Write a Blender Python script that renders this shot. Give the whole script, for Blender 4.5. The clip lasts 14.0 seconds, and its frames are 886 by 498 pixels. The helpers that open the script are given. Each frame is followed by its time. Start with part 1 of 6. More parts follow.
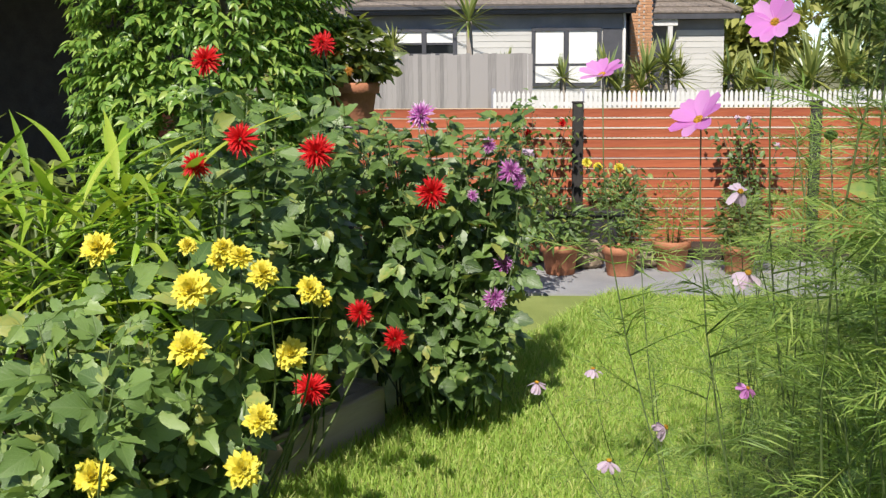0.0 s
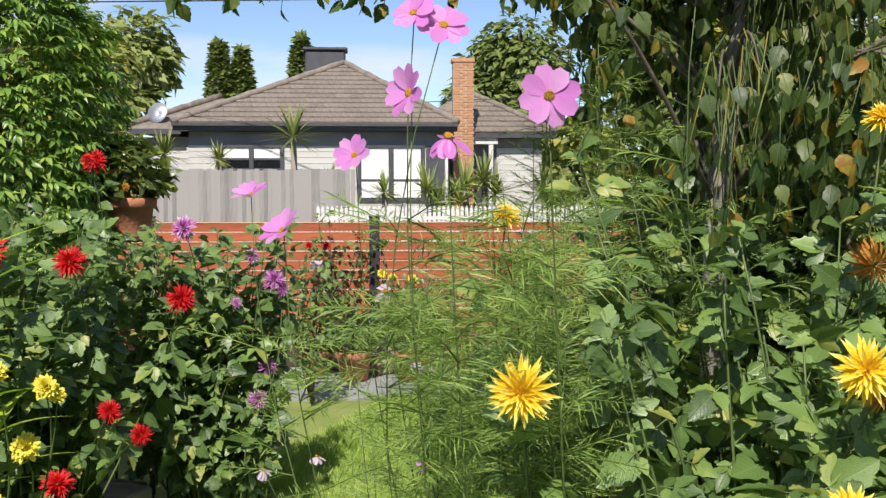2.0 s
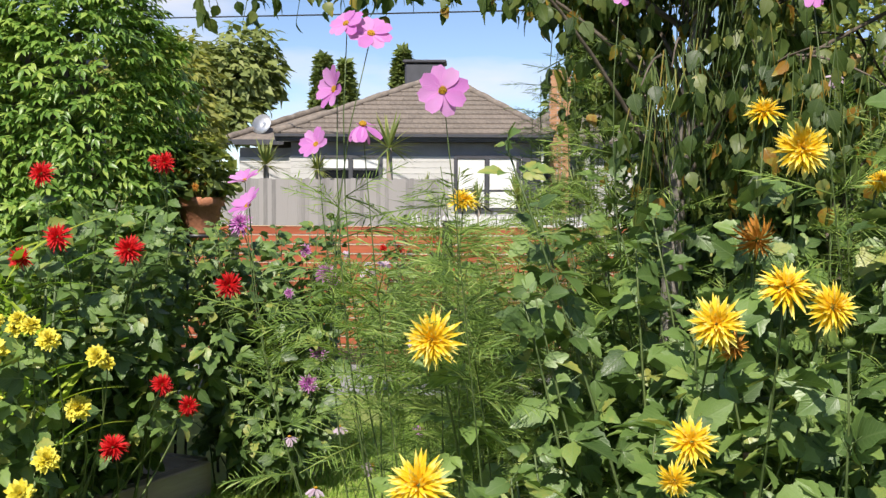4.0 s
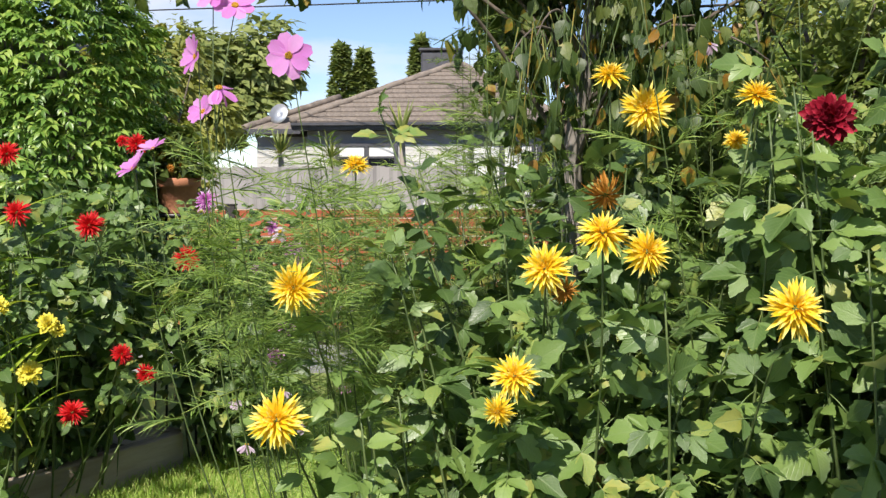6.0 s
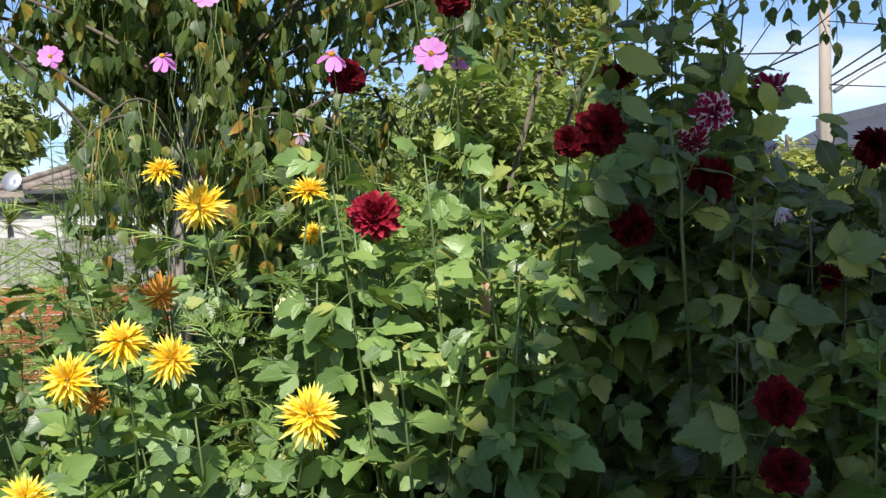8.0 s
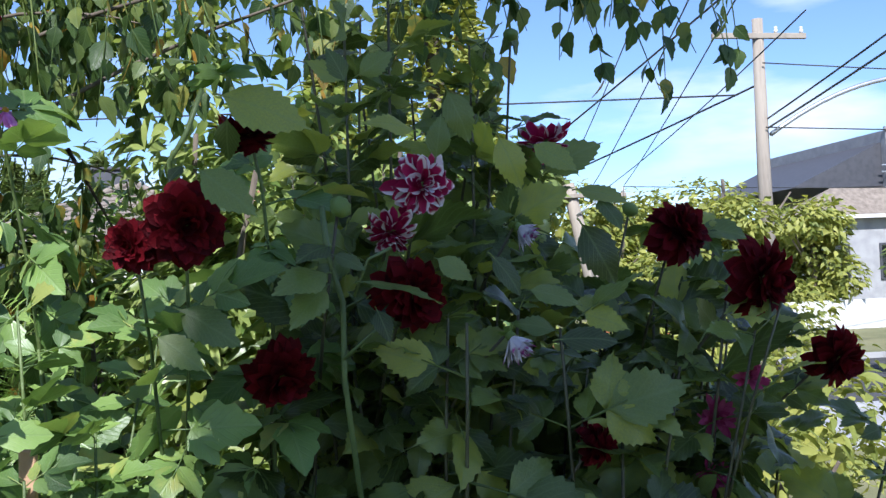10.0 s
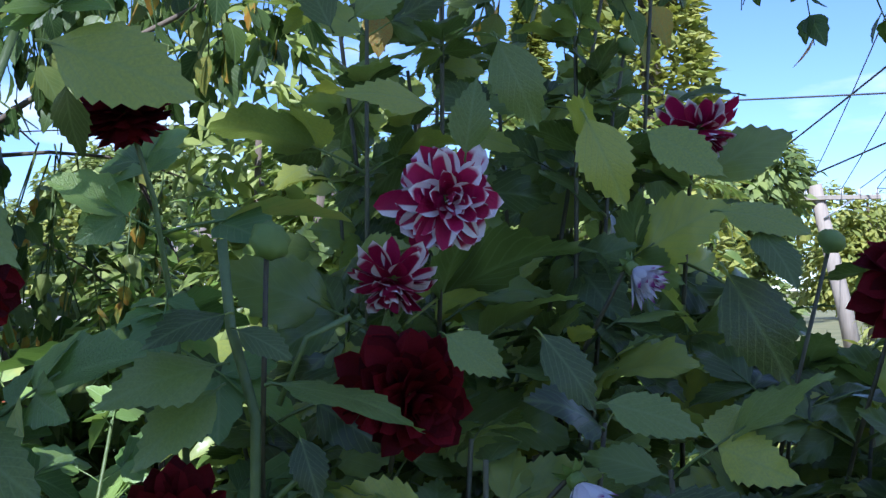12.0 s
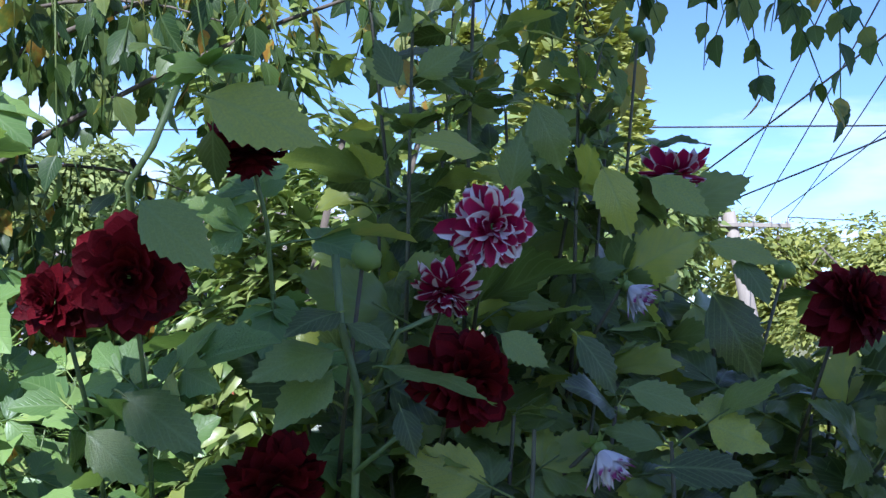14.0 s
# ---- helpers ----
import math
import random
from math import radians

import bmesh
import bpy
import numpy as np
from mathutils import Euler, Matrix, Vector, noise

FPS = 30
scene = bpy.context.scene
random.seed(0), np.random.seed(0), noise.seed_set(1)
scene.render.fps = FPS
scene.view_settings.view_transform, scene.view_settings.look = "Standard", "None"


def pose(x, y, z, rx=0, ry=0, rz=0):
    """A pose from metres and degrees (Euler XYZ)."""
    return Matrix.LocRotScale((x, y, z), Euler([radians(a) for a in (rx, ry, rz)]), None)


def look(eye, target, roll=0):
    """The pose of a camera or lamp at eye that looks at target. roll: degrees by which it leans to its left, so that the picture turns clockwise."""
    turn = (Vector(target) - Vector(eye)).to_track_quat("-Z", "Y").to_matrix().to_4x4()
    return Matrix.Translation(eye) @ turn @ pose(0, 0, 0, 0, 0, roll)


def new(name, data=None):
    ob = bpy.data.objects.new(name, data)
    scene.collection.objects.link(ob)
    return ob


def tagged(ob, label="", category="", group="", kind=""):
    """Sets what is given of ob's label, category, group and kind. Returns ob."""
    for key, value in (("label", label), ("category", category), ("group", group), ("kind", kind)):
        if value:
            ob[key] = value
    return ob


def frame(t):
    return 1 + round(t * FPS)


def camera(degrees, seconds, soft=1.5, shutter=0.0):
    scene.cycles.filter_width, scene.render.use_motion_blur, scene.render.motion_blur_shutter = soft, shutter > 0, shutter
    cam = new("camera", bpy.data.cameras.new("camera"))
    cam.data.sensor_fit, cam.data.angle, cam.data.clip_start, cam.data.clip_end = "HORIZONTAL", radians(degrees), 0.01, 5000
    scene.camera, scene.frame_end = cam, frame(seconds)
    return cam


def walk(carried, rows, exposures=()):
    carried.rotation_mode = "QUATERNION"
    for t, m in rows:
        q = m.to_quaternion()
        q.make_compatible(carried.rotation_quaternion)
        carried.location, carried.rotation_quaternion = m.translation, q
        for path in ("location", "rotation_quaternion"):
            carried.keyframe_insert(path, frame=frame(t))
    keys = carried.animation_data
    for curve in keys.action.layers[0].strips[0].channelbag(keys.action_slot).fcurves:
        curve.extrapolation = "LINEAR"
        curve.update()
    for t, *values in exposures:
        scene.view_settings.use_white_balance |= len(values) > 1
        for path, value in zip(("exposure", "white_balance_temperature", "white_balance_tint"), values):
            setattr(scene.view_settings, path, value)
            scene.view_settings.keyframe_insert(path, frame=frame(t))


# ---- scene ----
cam = camera(42.3, 14.0, soft=1.4)
PATH = [
    (0, (0.169, -0.287, 1.718), (0.033, 1.684, 1.404), -0.4),
    (0.5, (0.194, -0.732, 1.717), (0.205, 1.253, 1.472), -0.5),
    (1, (0.273, -0.725, 1.743), (0.376, 1.263, 1.546), -0.2),
    (1.5, (0.447, -0.704, 1.751), (0.59, 1.285, 1.601), -0.0),
    (2, (0.563, -0.723, 1.731), (0.704, 1.268, 1.613), -0.0),
    (2.5, (0.616, -0.829, 1.714), (0.736, 1.165, 1.609), 0.0),
    (3, (0.682, -0.962, 1.684), (0.757, 1.034, 1.58), 0.0),
    (3.2, (0.713, -1.012, 1.685), (0.768, 0.984, 1.582), 0.1),
    (5.3, (1.185, -1.185, 1.623), (1.03, 0.807, 1.533), 0.3),
    (5.5, (1.202, -1.212, 1.617), (1.059, 0.781, 1.52), 0.2),
    (6, (1.269, -1.29, 1.604), (1.174, 0.704, 1.489), -0.2),
    (6.5, (1.389, -1.336, 1.599), (1.36, 0.66, 1.481), -0.4),
    (7, (1.535, -1.334, 1.587), (1.621, 0.663, 1.498), -0.7),
    (7.5, (1.661, -1.338, 1.627), (1.856, 0.651, 1.561), -0.9),
    (8, (1.737, -1.24, 1.676), (2.05, 0.735, 1.666), -1.2),
    (8.5, (1.776, -1.158, 1.704), (2.186, 0.799, 1.745), -1.7),
    (9, (1.877, -1.154, 1.709), (2.356, 0.786, 1.791), -2.3),
    (9.2, (2.069, -0.781, 1.752), (2.53, 1.164, 1.823), -2.3),
    (11.3, (2.667, -0.077, 1.846), (2.845, 1.914, 1.924), -1.0),
    (11.5, (2.721, 0.098, 1.860), (2.834, 2.093, 1.937), -0.6),
    (12, (2.792, 0.288, 1.886), (2.767, 2.286, 1.966), -1.0),
    (12.5, (2.800, 0.281, 1.875), (2.732, 2.277, 1.979), -0.6),
    (13, (2.780, 0.170, 1.869), (2.727, 2.166, 1.970), -0.3),
    (13.5, (2.749, 0.227, 1.864), (2.720, 2.223, 1.985), -0.0),
    (14, (2.654, 0.037, 1.878), (2.774, 2.031, 1.984), 0.6),
]
walk(cam, [(t, look(eye, target, roll)) for t, eye, target, roll in PATH],
     exposures=[(0, 0.30, 6700, 14), (5.5, 0.40, 6750, 15), (8.0, 0.60, 6500, 14), (9.2, 0.66, 6250, 13), (11.3, 0.92, 5250, 20), (14.0, 0.92, 5250, 20)])

# ---- daylight ----
SUN_TO = Vector((-0.14, -0.68, 0.72)).normalized()
world = bpy.data.worlds.new("sky_world")
scene.world = world
world.use_nodes = True
wn, wl = world.node_tree.nodes, world.node_tree.links
wn.clear()
sky = wn.new("ShaderNodeTexSky")
sky.sky_type = "NISHITA"
sky.sun_disc = False
sky.altitude = 2500.0
sky.sun_elevation = math.asin(SUN_TO.z)
sky.sun_rotation = math.atan2(SUN_TO.x, SUN_TO.y)
sky.air_density, sky.dust_density, sky.ozone_density = 1.0, 0.1, 3.6
w_co = wn.new("ShaderNodeTexCoord")
w_map = wn.new("ShaderNodeMapping")
w_map.inputs["Scale"].default_value = (1.6, 1.6, 6.0)
w_noise = wn.new("ShaderNodeTexNoise")
w_noise.inputs["Scale"].default_value = 2.3
w_noise.inputs["Detail"].default_value = 7
w_ramp = wn.new("ShaderNodeValToRGB")
w_ramp.color_ramp.elements[0].position = 0.52
w_ramp.color_ramp.elements[1].position = 0.72
w_mix = wn.new("ShaderNodeMixRGB")
w_mix.inputs["Color2"].default_value = (6.3, 6.7, 7.3, 1)
w_bg = wn.new("ShaderNodeBackground")
w_bg.inputs["Strength"].default_value = 0.112
w_out = wn.new("ShaderNodeOutputWorld")
wl.new(w_co.outputs["Generated"], w_map.inputs["Vector"])
wl.new(w_map.outputs["Vector"], w_noise.inputs["Vector"])
wl.new(w_noise.outputs["Fac"], w_ramp.inputs["Fac"])
wl.new(w_ramp.outputs["Color"], w_mix.inputs["Fac"])
wl.new(sky.outputs["Color"], w_mix.inputs["Color1"])
wl.new(w_mix.outputs["Color"], w_bg.inputs["Color"])
wl.new(w_bg.outputs["Background"], w_out.inputs["Surface"])
sun = new("sun", bpy.data.lights.new("sun", "SUN"))
sun.data.energy, sun.data.angle, sun.data.color = 4.8, radians(0.6), (1.0, 0.97, 0.88)
sun.matrix_world = look(SUN_TO * 40, (0, 0, 0))


# ---- materials ----
def material(name):
    m = bpy.data.materials.new(name)
    m.use_nodes = True
    nt = m.node_tree
    nt.nodes.clear()
    return m, nt.nodes, nt.links


def ramp_of(nodes, stops):
    r = nodes.new("ShaderNodeValToRGB")
    el = r.color_ramp.elements
    while len(el) < len(stops):
        el.new(0.5)
    for e, (p, c) in zip(el, stops):
        e.position, e.color = p, (*c, 1)
    return r


def plain(name, low, high, rough=0.7, scale=8.0, fine=60.0, bump=0.25, metal=0.0, stretch=(1, 1, 1), spread=0.25):
    """A surface with stains at a large scale, grain at a small one and a change from piece to piece."""
    m, n, l = material(name)
    co = n.new("ShaderNodeTexCoord")
    mp = n.new("ShaderNodeMapping")
    mp.inputs["Scale"].default_value = stretch
    l.new(co.outputs["Object"], mp.inputs["Vector"])
    big, small = n.new("ShaderNodeTexNoise"), n.new("ShaderNodeTexNoise")
    for t, s, d in ((big, scale, 5), (small, fine, 3)):
        t.inputs["Scale"].default_value, t.inputs["Detail"].default_value = s, d
        l.new(mp.outputs["Vector"], t.inputs["Vector"])
    info = n.new("ShaderNodeObjectInfo")
    add = n.new("ShaderNodeMath")
    add.operation = "MULTIPLY_ADD"
    l.new(info.outputs["Random"], add.inputs[0])
    add.inputs[1].default_value = spread
    mixv = n.new("ShaderNodeMath")
    mixv.operation = "MULTIPLY_ADD"
    l.new(small.outputs["Fac"], mixv.inputs[0])
    mixv.inputs[1].default_value = 0.45
    l.new(big.outputs["Fac"], mixv.inputs[2])
    l.new(mixv.outputs[0], add.inputs[2])
    r = ramp_of(n, [(0.45, low), (1.0, high)])
    l.new(add.outputs[0], r.inputs["Fac"])
    b = n.new("ShaderNodeBump")
    b.inputs["Strength"].default_value, b.inputs["Distance"].default_value = bump, 0.01
    l.new(small.outputs["Fac"], b.inputs["Height"])
    p = n.new("ShaderNodeBsdfPrincipled")
    p.inputs["Roughness"].default_value, p.inputs["Metallic"].default_value = rough, metal
    l.new(r.outputs["Color"], p.inputs["Base Color"])
    l.new(b.outputs["Normal"], p.inputs["Normal"])
    o = n.new("ShaderNodeOutputMaterial")
    l.new(p.outputs["BSDF"], o.inputs["Surface"])
    return m


def living(name, stops, rough=0.5, through_light=0.3, veins=0.0, tip=None, tip_at=0.6, coat=0.5, relief=0.35):
    """Leaf or petal: colour by piece, veins along the blade, light shining through."""
    m, n, l = material(name)
    info, geo, uv = n.new("ShaderNodeObjectInfo"), n.new("ShaderNodeNewGeometry"), n.new("ShaderNodeUVMap")
    noise_t = n.new("ShaderNodeTexNoise")
    noise_t.inputs["Scale"].default_value, noise_t.inputs["Detail"].default_value = 45, 4
    co = n.new("ShaderNodeTexCoord")
    l.new(co.outputs["Object"], noise_t.inputs["Vector"])
    s1, s2, fr = (n.new("ShaderNodeMath") for _ in range(3))
    s1.operation, s2.operation, fr.operation = "ADD", "MULTIPLY_ADD", "FRACT"
    l.new(info.outputs["Random"], s1.inputs[0])
    l.new(geo.outputs["Random Per Island"], s1.inputs[1])
    l.new(s1.outputs[0], fr.inputs[0])
    l.new(noise_t.outputs["Fac"], s2.inputs[0])
    s2.inputs[1].default_value = 0.35
    l.new(fr.outputs[0], s2.inputs[2])
    sub = n.new("ShaderNodeMath")
    sub.operation = "SUBTRACT"
    l.new(s2.outputs[0], sub.inputs[0])
    sub.inputs[1].default_value = 0.17
    r = ramp_of(n, stops)
    l.new(sub.outputs[0], r.inputs["Fac"])
    colour = r.outputs["Color"]
    sep = n.new("ShaderNodeSeparateXYZ")
    l.new(uv.outputs["UV"], sep.inputs[0])
    height = noise_t.outputs["Fac"]
    if veins:
        # side veins run off the midrib at a slant
        off, ab, lin, sn = (n.new("ShaderNodeMath") for _ in range(4))
        off.operation, ab.operation, lin.operation, sn.operation = "SUBTRACT", "ABSOLUTE", "MULTIPLY_ADD", "SINE"
        l.new(sep.outputs["X"], off.inputs[0])
        off.inputs[1].default_value = 0.5
        l.new(off.outputs[0], ab.inputs[0])
        l.new(ab.outputs[0], lin.inputs[0])
        lin.inputs[1].default_value = -0.9
        l.new(sep.outputs["Y"], lin.inputs[2])
        k = n.new("ShaderNodeMath")
        k.operation = "MULTIPLY"
        l.new(lin.outputs[0], k.inputs[0])
        k.inputs[1].default_value = 48.0
        l.new(k.outputs[0], sn.inputs[0])
        vein = n.new("ShaderNodeMapRange")
        vein.inputs["From Min"].default_value, vein.inputs["From Max"].default_value = 0.75, 1.0
        vein.inputs["To Min"].default_value, vein.inputs["To Max"].default_value = 0.0, veins
        l.new(sn.outputs[0], vein.inputs["Value"])
        mid = n.new("ShaderNodeMapRange")
        mid.inputs["From Min"].default_value, mid.inputs["From Max"].default_value = 0.0, 0.05
        mid.inputs["To Min"].default_value, mid.inputs["To Max"].default_value = 1.6 * veins, 0.0
        l.new(ab.outputs[0], mid.inputs["Value"])
        mx = n.new("ShaderNodeMath")
        mx.operation = "MAXIMUM"
        l.new(vein.outputs[0], mx.inputs[0])
        l.new(mid.outputs[0], mx.inputs[1])
        lighter = n.new("ShaderNodeMixRGB")
        l.new(mx.outputs[0], lighter.inputs["Fac"])
        l.new(colour, lighter.inputs["Color1"])
        lighter.inputs["Color2"].default_value = (0.22, 0.30, 0.12, 1)
        colour = lighter.outputs["Color"]
        hs = n.new("ShaderNodeMath")
        hs.operation = "MULTIPLY_ADD"
        l.new(mx.outputs[0], hs.inputs[0])
        hs.inputs[1].default_value = -1.2
        l.new(noise_t.outputs["Fac"], hs.inputs[2])
        height = hs.outputs[0]
    if tip:
        tr = n.new("ShaderNodeMapRange")
        tr.inputs["From Min"].default_value, tr.inputs["From Max"].default_value = tip_at, min(tip_at + 0.18, 1.0)
        wob = n.new("ShaderNodeMath")
        wob.operation = "MULTIPLY_ADD"
        l.new(geo.outputs["Random Per Island"], wob.inputs[0])
        wob.inputs[1].default_value = -0.35
        l.new(sep.outputs["Y"], wob.inputs[2])
        wob2 = n.new("ShaderNodeMath")
        wob2.operation = "ADD"
        wob2.inputs[1].default_value = 0.17
        l.new(wob.outputs[0], wob2.inputs[0])
        l.new(wob2.outputs[0], tr.inputs["Value"])
        tm = n.new("ShaderNodeMixRGB")
        l.new(tr.outputs[0], tm.inputs["Fac"])
        l.new(colour, tm.inputs["Color1"])
        tm.inputs["Color2"].default_value = (*tip, 1)
        colour = tm.outputs["Color"]
    b = n.new("ShaderNodeBump")
    b.inputs["Strength"].default_value, b.inputs["Distance"].default_value = relief, 0.004
    l.new(height, b.inputs["Height"])
    p = n.new("ShaderNodeBsdfPrincipled")
    p.inputs["Roughness"].default_value = rough
    p.inputs["Specular IOR Level"].default_value = coat
    l.new(colour, p.inputs["Base Color"])
    l.new(b.outputs["Normal"], p.inputs["Normal"])
    t = n.new("ShaderNodeBsdfTranslucent")
    gain = n.new("ShaderNodeMixRGB")
    gain.blend_type = "MULTIPLY"
    gain.inputs["Fac"].default_value = 1
    l.new(colour, gain.inputs["Color1"])
    gain.inputs["Color2"].default_value = (1.35, 1.35, 0.8, 1) if veins or "leaf" in name or "foliage" in name else (1.2, 1.2, 1.2, 1)
    l.new(gain.outputs["Color"], t.inputs["Color"])
    ms = n.new("ShaderNodeMixShader")
    ms.inputs["Fac"].default_value = through_light
    l.new(p.outputs["BSDF"], ms.inputs[1])
    l.new(t.outputs["BSDF"], ms.inputs[2])
    o = n.new("ShaderNodeOutputMaterial")
    l.new(ms.outputs["Shader"], o.inputs["Surface"])
    return m


LEAF = living("dahlia_leaf", [(0.0, (0.050, 0.100, 0.026)), (0.5, (0.115, 0.200, 0.050)), (0.9, (0.185, 0.290, 0.070)), (1.0, (0.34, 0.35, 0.08))], 0.42, 0.22, 0.25, coat=0.65)
LEAF_PALE = living("pale_dahlia_leaf", [(0.0, (0.07, 0.135, 0.032)), (0.5, (0.155, 0.255, 0.062)), (0.9, (0.24, 0.35, 0.09)), (1.0, (0.38, 0.40, 0.10))], 0.42, 0.26, 0.22, coat=0.65)
# dahlia leaf for the shaded plants, with the shade's tone put into its colour
LEAF_SHADE = living("shade_toned_dahlia_leaf", [(0.0, (0.040, 0.062, 0.015)), (0.4, (0.110, 0.158, 0.040)), (0.75, (0.21, 0.272, 0.070)), (1.0, (0.36, 0.39, 0.07))], 0.30, 0.42, 0.22, coat=0.6, relief=0.22)
LEAF_BRIGHT = living("bright_leaf", [(0.0, (0.09, 0.19, 0.03)), (1.0, (0.20, 0.30, 0.05))], 0.45, 0.4, 0.25)
STRAP = living("strap_leaf", [(0.0, (0.14, 0.27, 0.025)), (0.6, (0.26, 0.42, 0.04)), (1.0, (0.42, 0.50, 0.07))], 0.36, 0.3)
FEATHER = living("feathery_leaf", [(0.0, (0.12, 0.21, 0.04)), (0.7, (0.23, 0.35, 0.07)), (1.0, (0.34, 0.42, 0.11))], 0.5, 0.3)
VINE = living("vine_leaf", [(0.0, (0.09, 0.19, 0.032)), (0.6, (0.19, 0.33, 0.06)), (1.0, (0.36, 0.48, 0.10))], 0.38, 0.28, coat=0.6)
BIRCH = living("birch_leaf", [(0.0, (0.034, 0.072, 0.018)), (0.6, (0.090, 0.145, 0.032)), (0.90, (0.20, 0.24, 0.06)), (0.965, (0.44, 0.32, 0.05)), (1.0, (0.38, 0.19, 0.03))], 0.42, 0.42, 0.2)
FAR_LEAF = living("far_foliage", [(0.0, (0.09, 0.14, 0.035)), (1.0, (0.24, 0.29, 0.08))], 0.6, 0.3)
FAR_OLIVE = living("olive_foliage", [(0.0, (0.13, 0.18, 0.05)), (1.0, (0.33, 0.37, 0.12))], 0.6, 0.3)
FAR_GOLD = living("golden_foliage", [(0.0, (0.16, 0.20, 0.04)), (1.0, (0.38, 0.38, 0.09))], 0.6, 0.35)
CITRUS = living("shrub_leaf", [(0.0, (0.11, 0.175, 0.04)), (1.0, (0.36, 0.42, 0.13))], 0.35, 0.4)
YUCCA = living("yucca_leaf", [(0.0, (0.10, 0.16, 0.04)), (1.0, (0.30, 0.32, 0.08))], 0.5, 0.2)
GRASS = living("grass_leaf", [(0.0, (0.22, 0.37, 0.06)), (0.6, (0.38, 0.54, 0.11)), (1.0, (0.56, 0.58, 0.21))], 0.6, 0.35)
STEM = plain("stem_green", (0.045, 0.080, 0.024), (0.11, 0.155, 0.048), 0.5, 10, 80)
STEM_DARK = plain("stem_dark", (0.030, 0.022, 0.014), (0.085, 0.085, 0.038), 0.5, 10, 80)
BARK = plain("birch_bark", (0.06, 0.05, 0.04), (0.34, 0.31, 0.27), 0.8, 9, 50, 0.5, stretch=(1, 1, 0.4))
DARK_BARK = plain("bark", (0.05, 0.04, 0.03), (0.16, 0.13, 0.10), 0.9, 9, 50, 0.6, stretch=(1, 1, 0.3))
P_RED = living("red_petal", [(0.0, (0.50, 0.008, 0.010)), (1.0, (0.72, 0.020, 0.022))], 0.5, 0.25, coat=0.3)
P_LEMON = living("lemon_petal", [(0.0, (0.72, 0.62, 0.05)), (1.0, (0.86, 0.78, 0.14))], 0.5, 0.25, coat=0.3)
P_YELLOW = living("golden_petal", [(0.0, (0.86, 0.57, 0.02)), (1.0, (0.90, 0.68, 0.05))], 0.5, 0.3, tip=(0.92, 0.80, 0.22), tip_at=0.7, coat=0.3)
P_ORANGE = living("faded_petal", [(0.0, (0.42, 0.16, 0.02)), (1.0, (0.62, 0.30, 0.05))], 0.6, 0.25, coat=0.3)
P_BURG = living("burgundy_petal", [(0.0, (0.040, 0.002, 0.005)), (1.0, (0.165, 0.007, 0.013))], 0.62, 0.25, coat=0.10)
P_CRIM = living("crimson_petal", [(0.0, (0.16, 0.004, 0.012)), (1.0, (0.30, 0.010, 0.028))], 0.5, 0.2, tip=(0.46, 0.03, 0.06), tip_at=0.8, coat=0.18)
P_PURPLE = living("purple_petal", [(0.0, (0.42, 0.09, 0.36)), (1.0, (0.58, 0.20, 0.52))], 0.5, 0.25, tip=(0.70, 0.48, 0.68), tip_at=0.7, coat=0.3)
P_WHITE = living("white_petal", [(0.0, (0.62, 0.58, 0.66)), (1.0, (0.80, 0.77, 0.82))], 0.5, 0.3, tip=(0.30, 0.05, 0.22), tip_at=0.85, coat=0.3)
P_COSMOS = living("cosmos_petal", [(0.0, (0.62, 0.20, 0.58)), (1.0, (0.74, 0.36, 0.70))], 0.5, 0.35, coat=0.25)
P_PALE = living("pale_petal", [(0.0, (0.55, 0.40, 0.52)), (1.0, (0.72, 0.60, 0.70))], 0.55, 0.35, coat=0.25)
P_PINK = living("pink_petal", [(0.0, (0.40, 0.03, 0.14)), (1.0, (0.60, 0.12, 0.28))], 0.5, 0.3, coat=0.3)


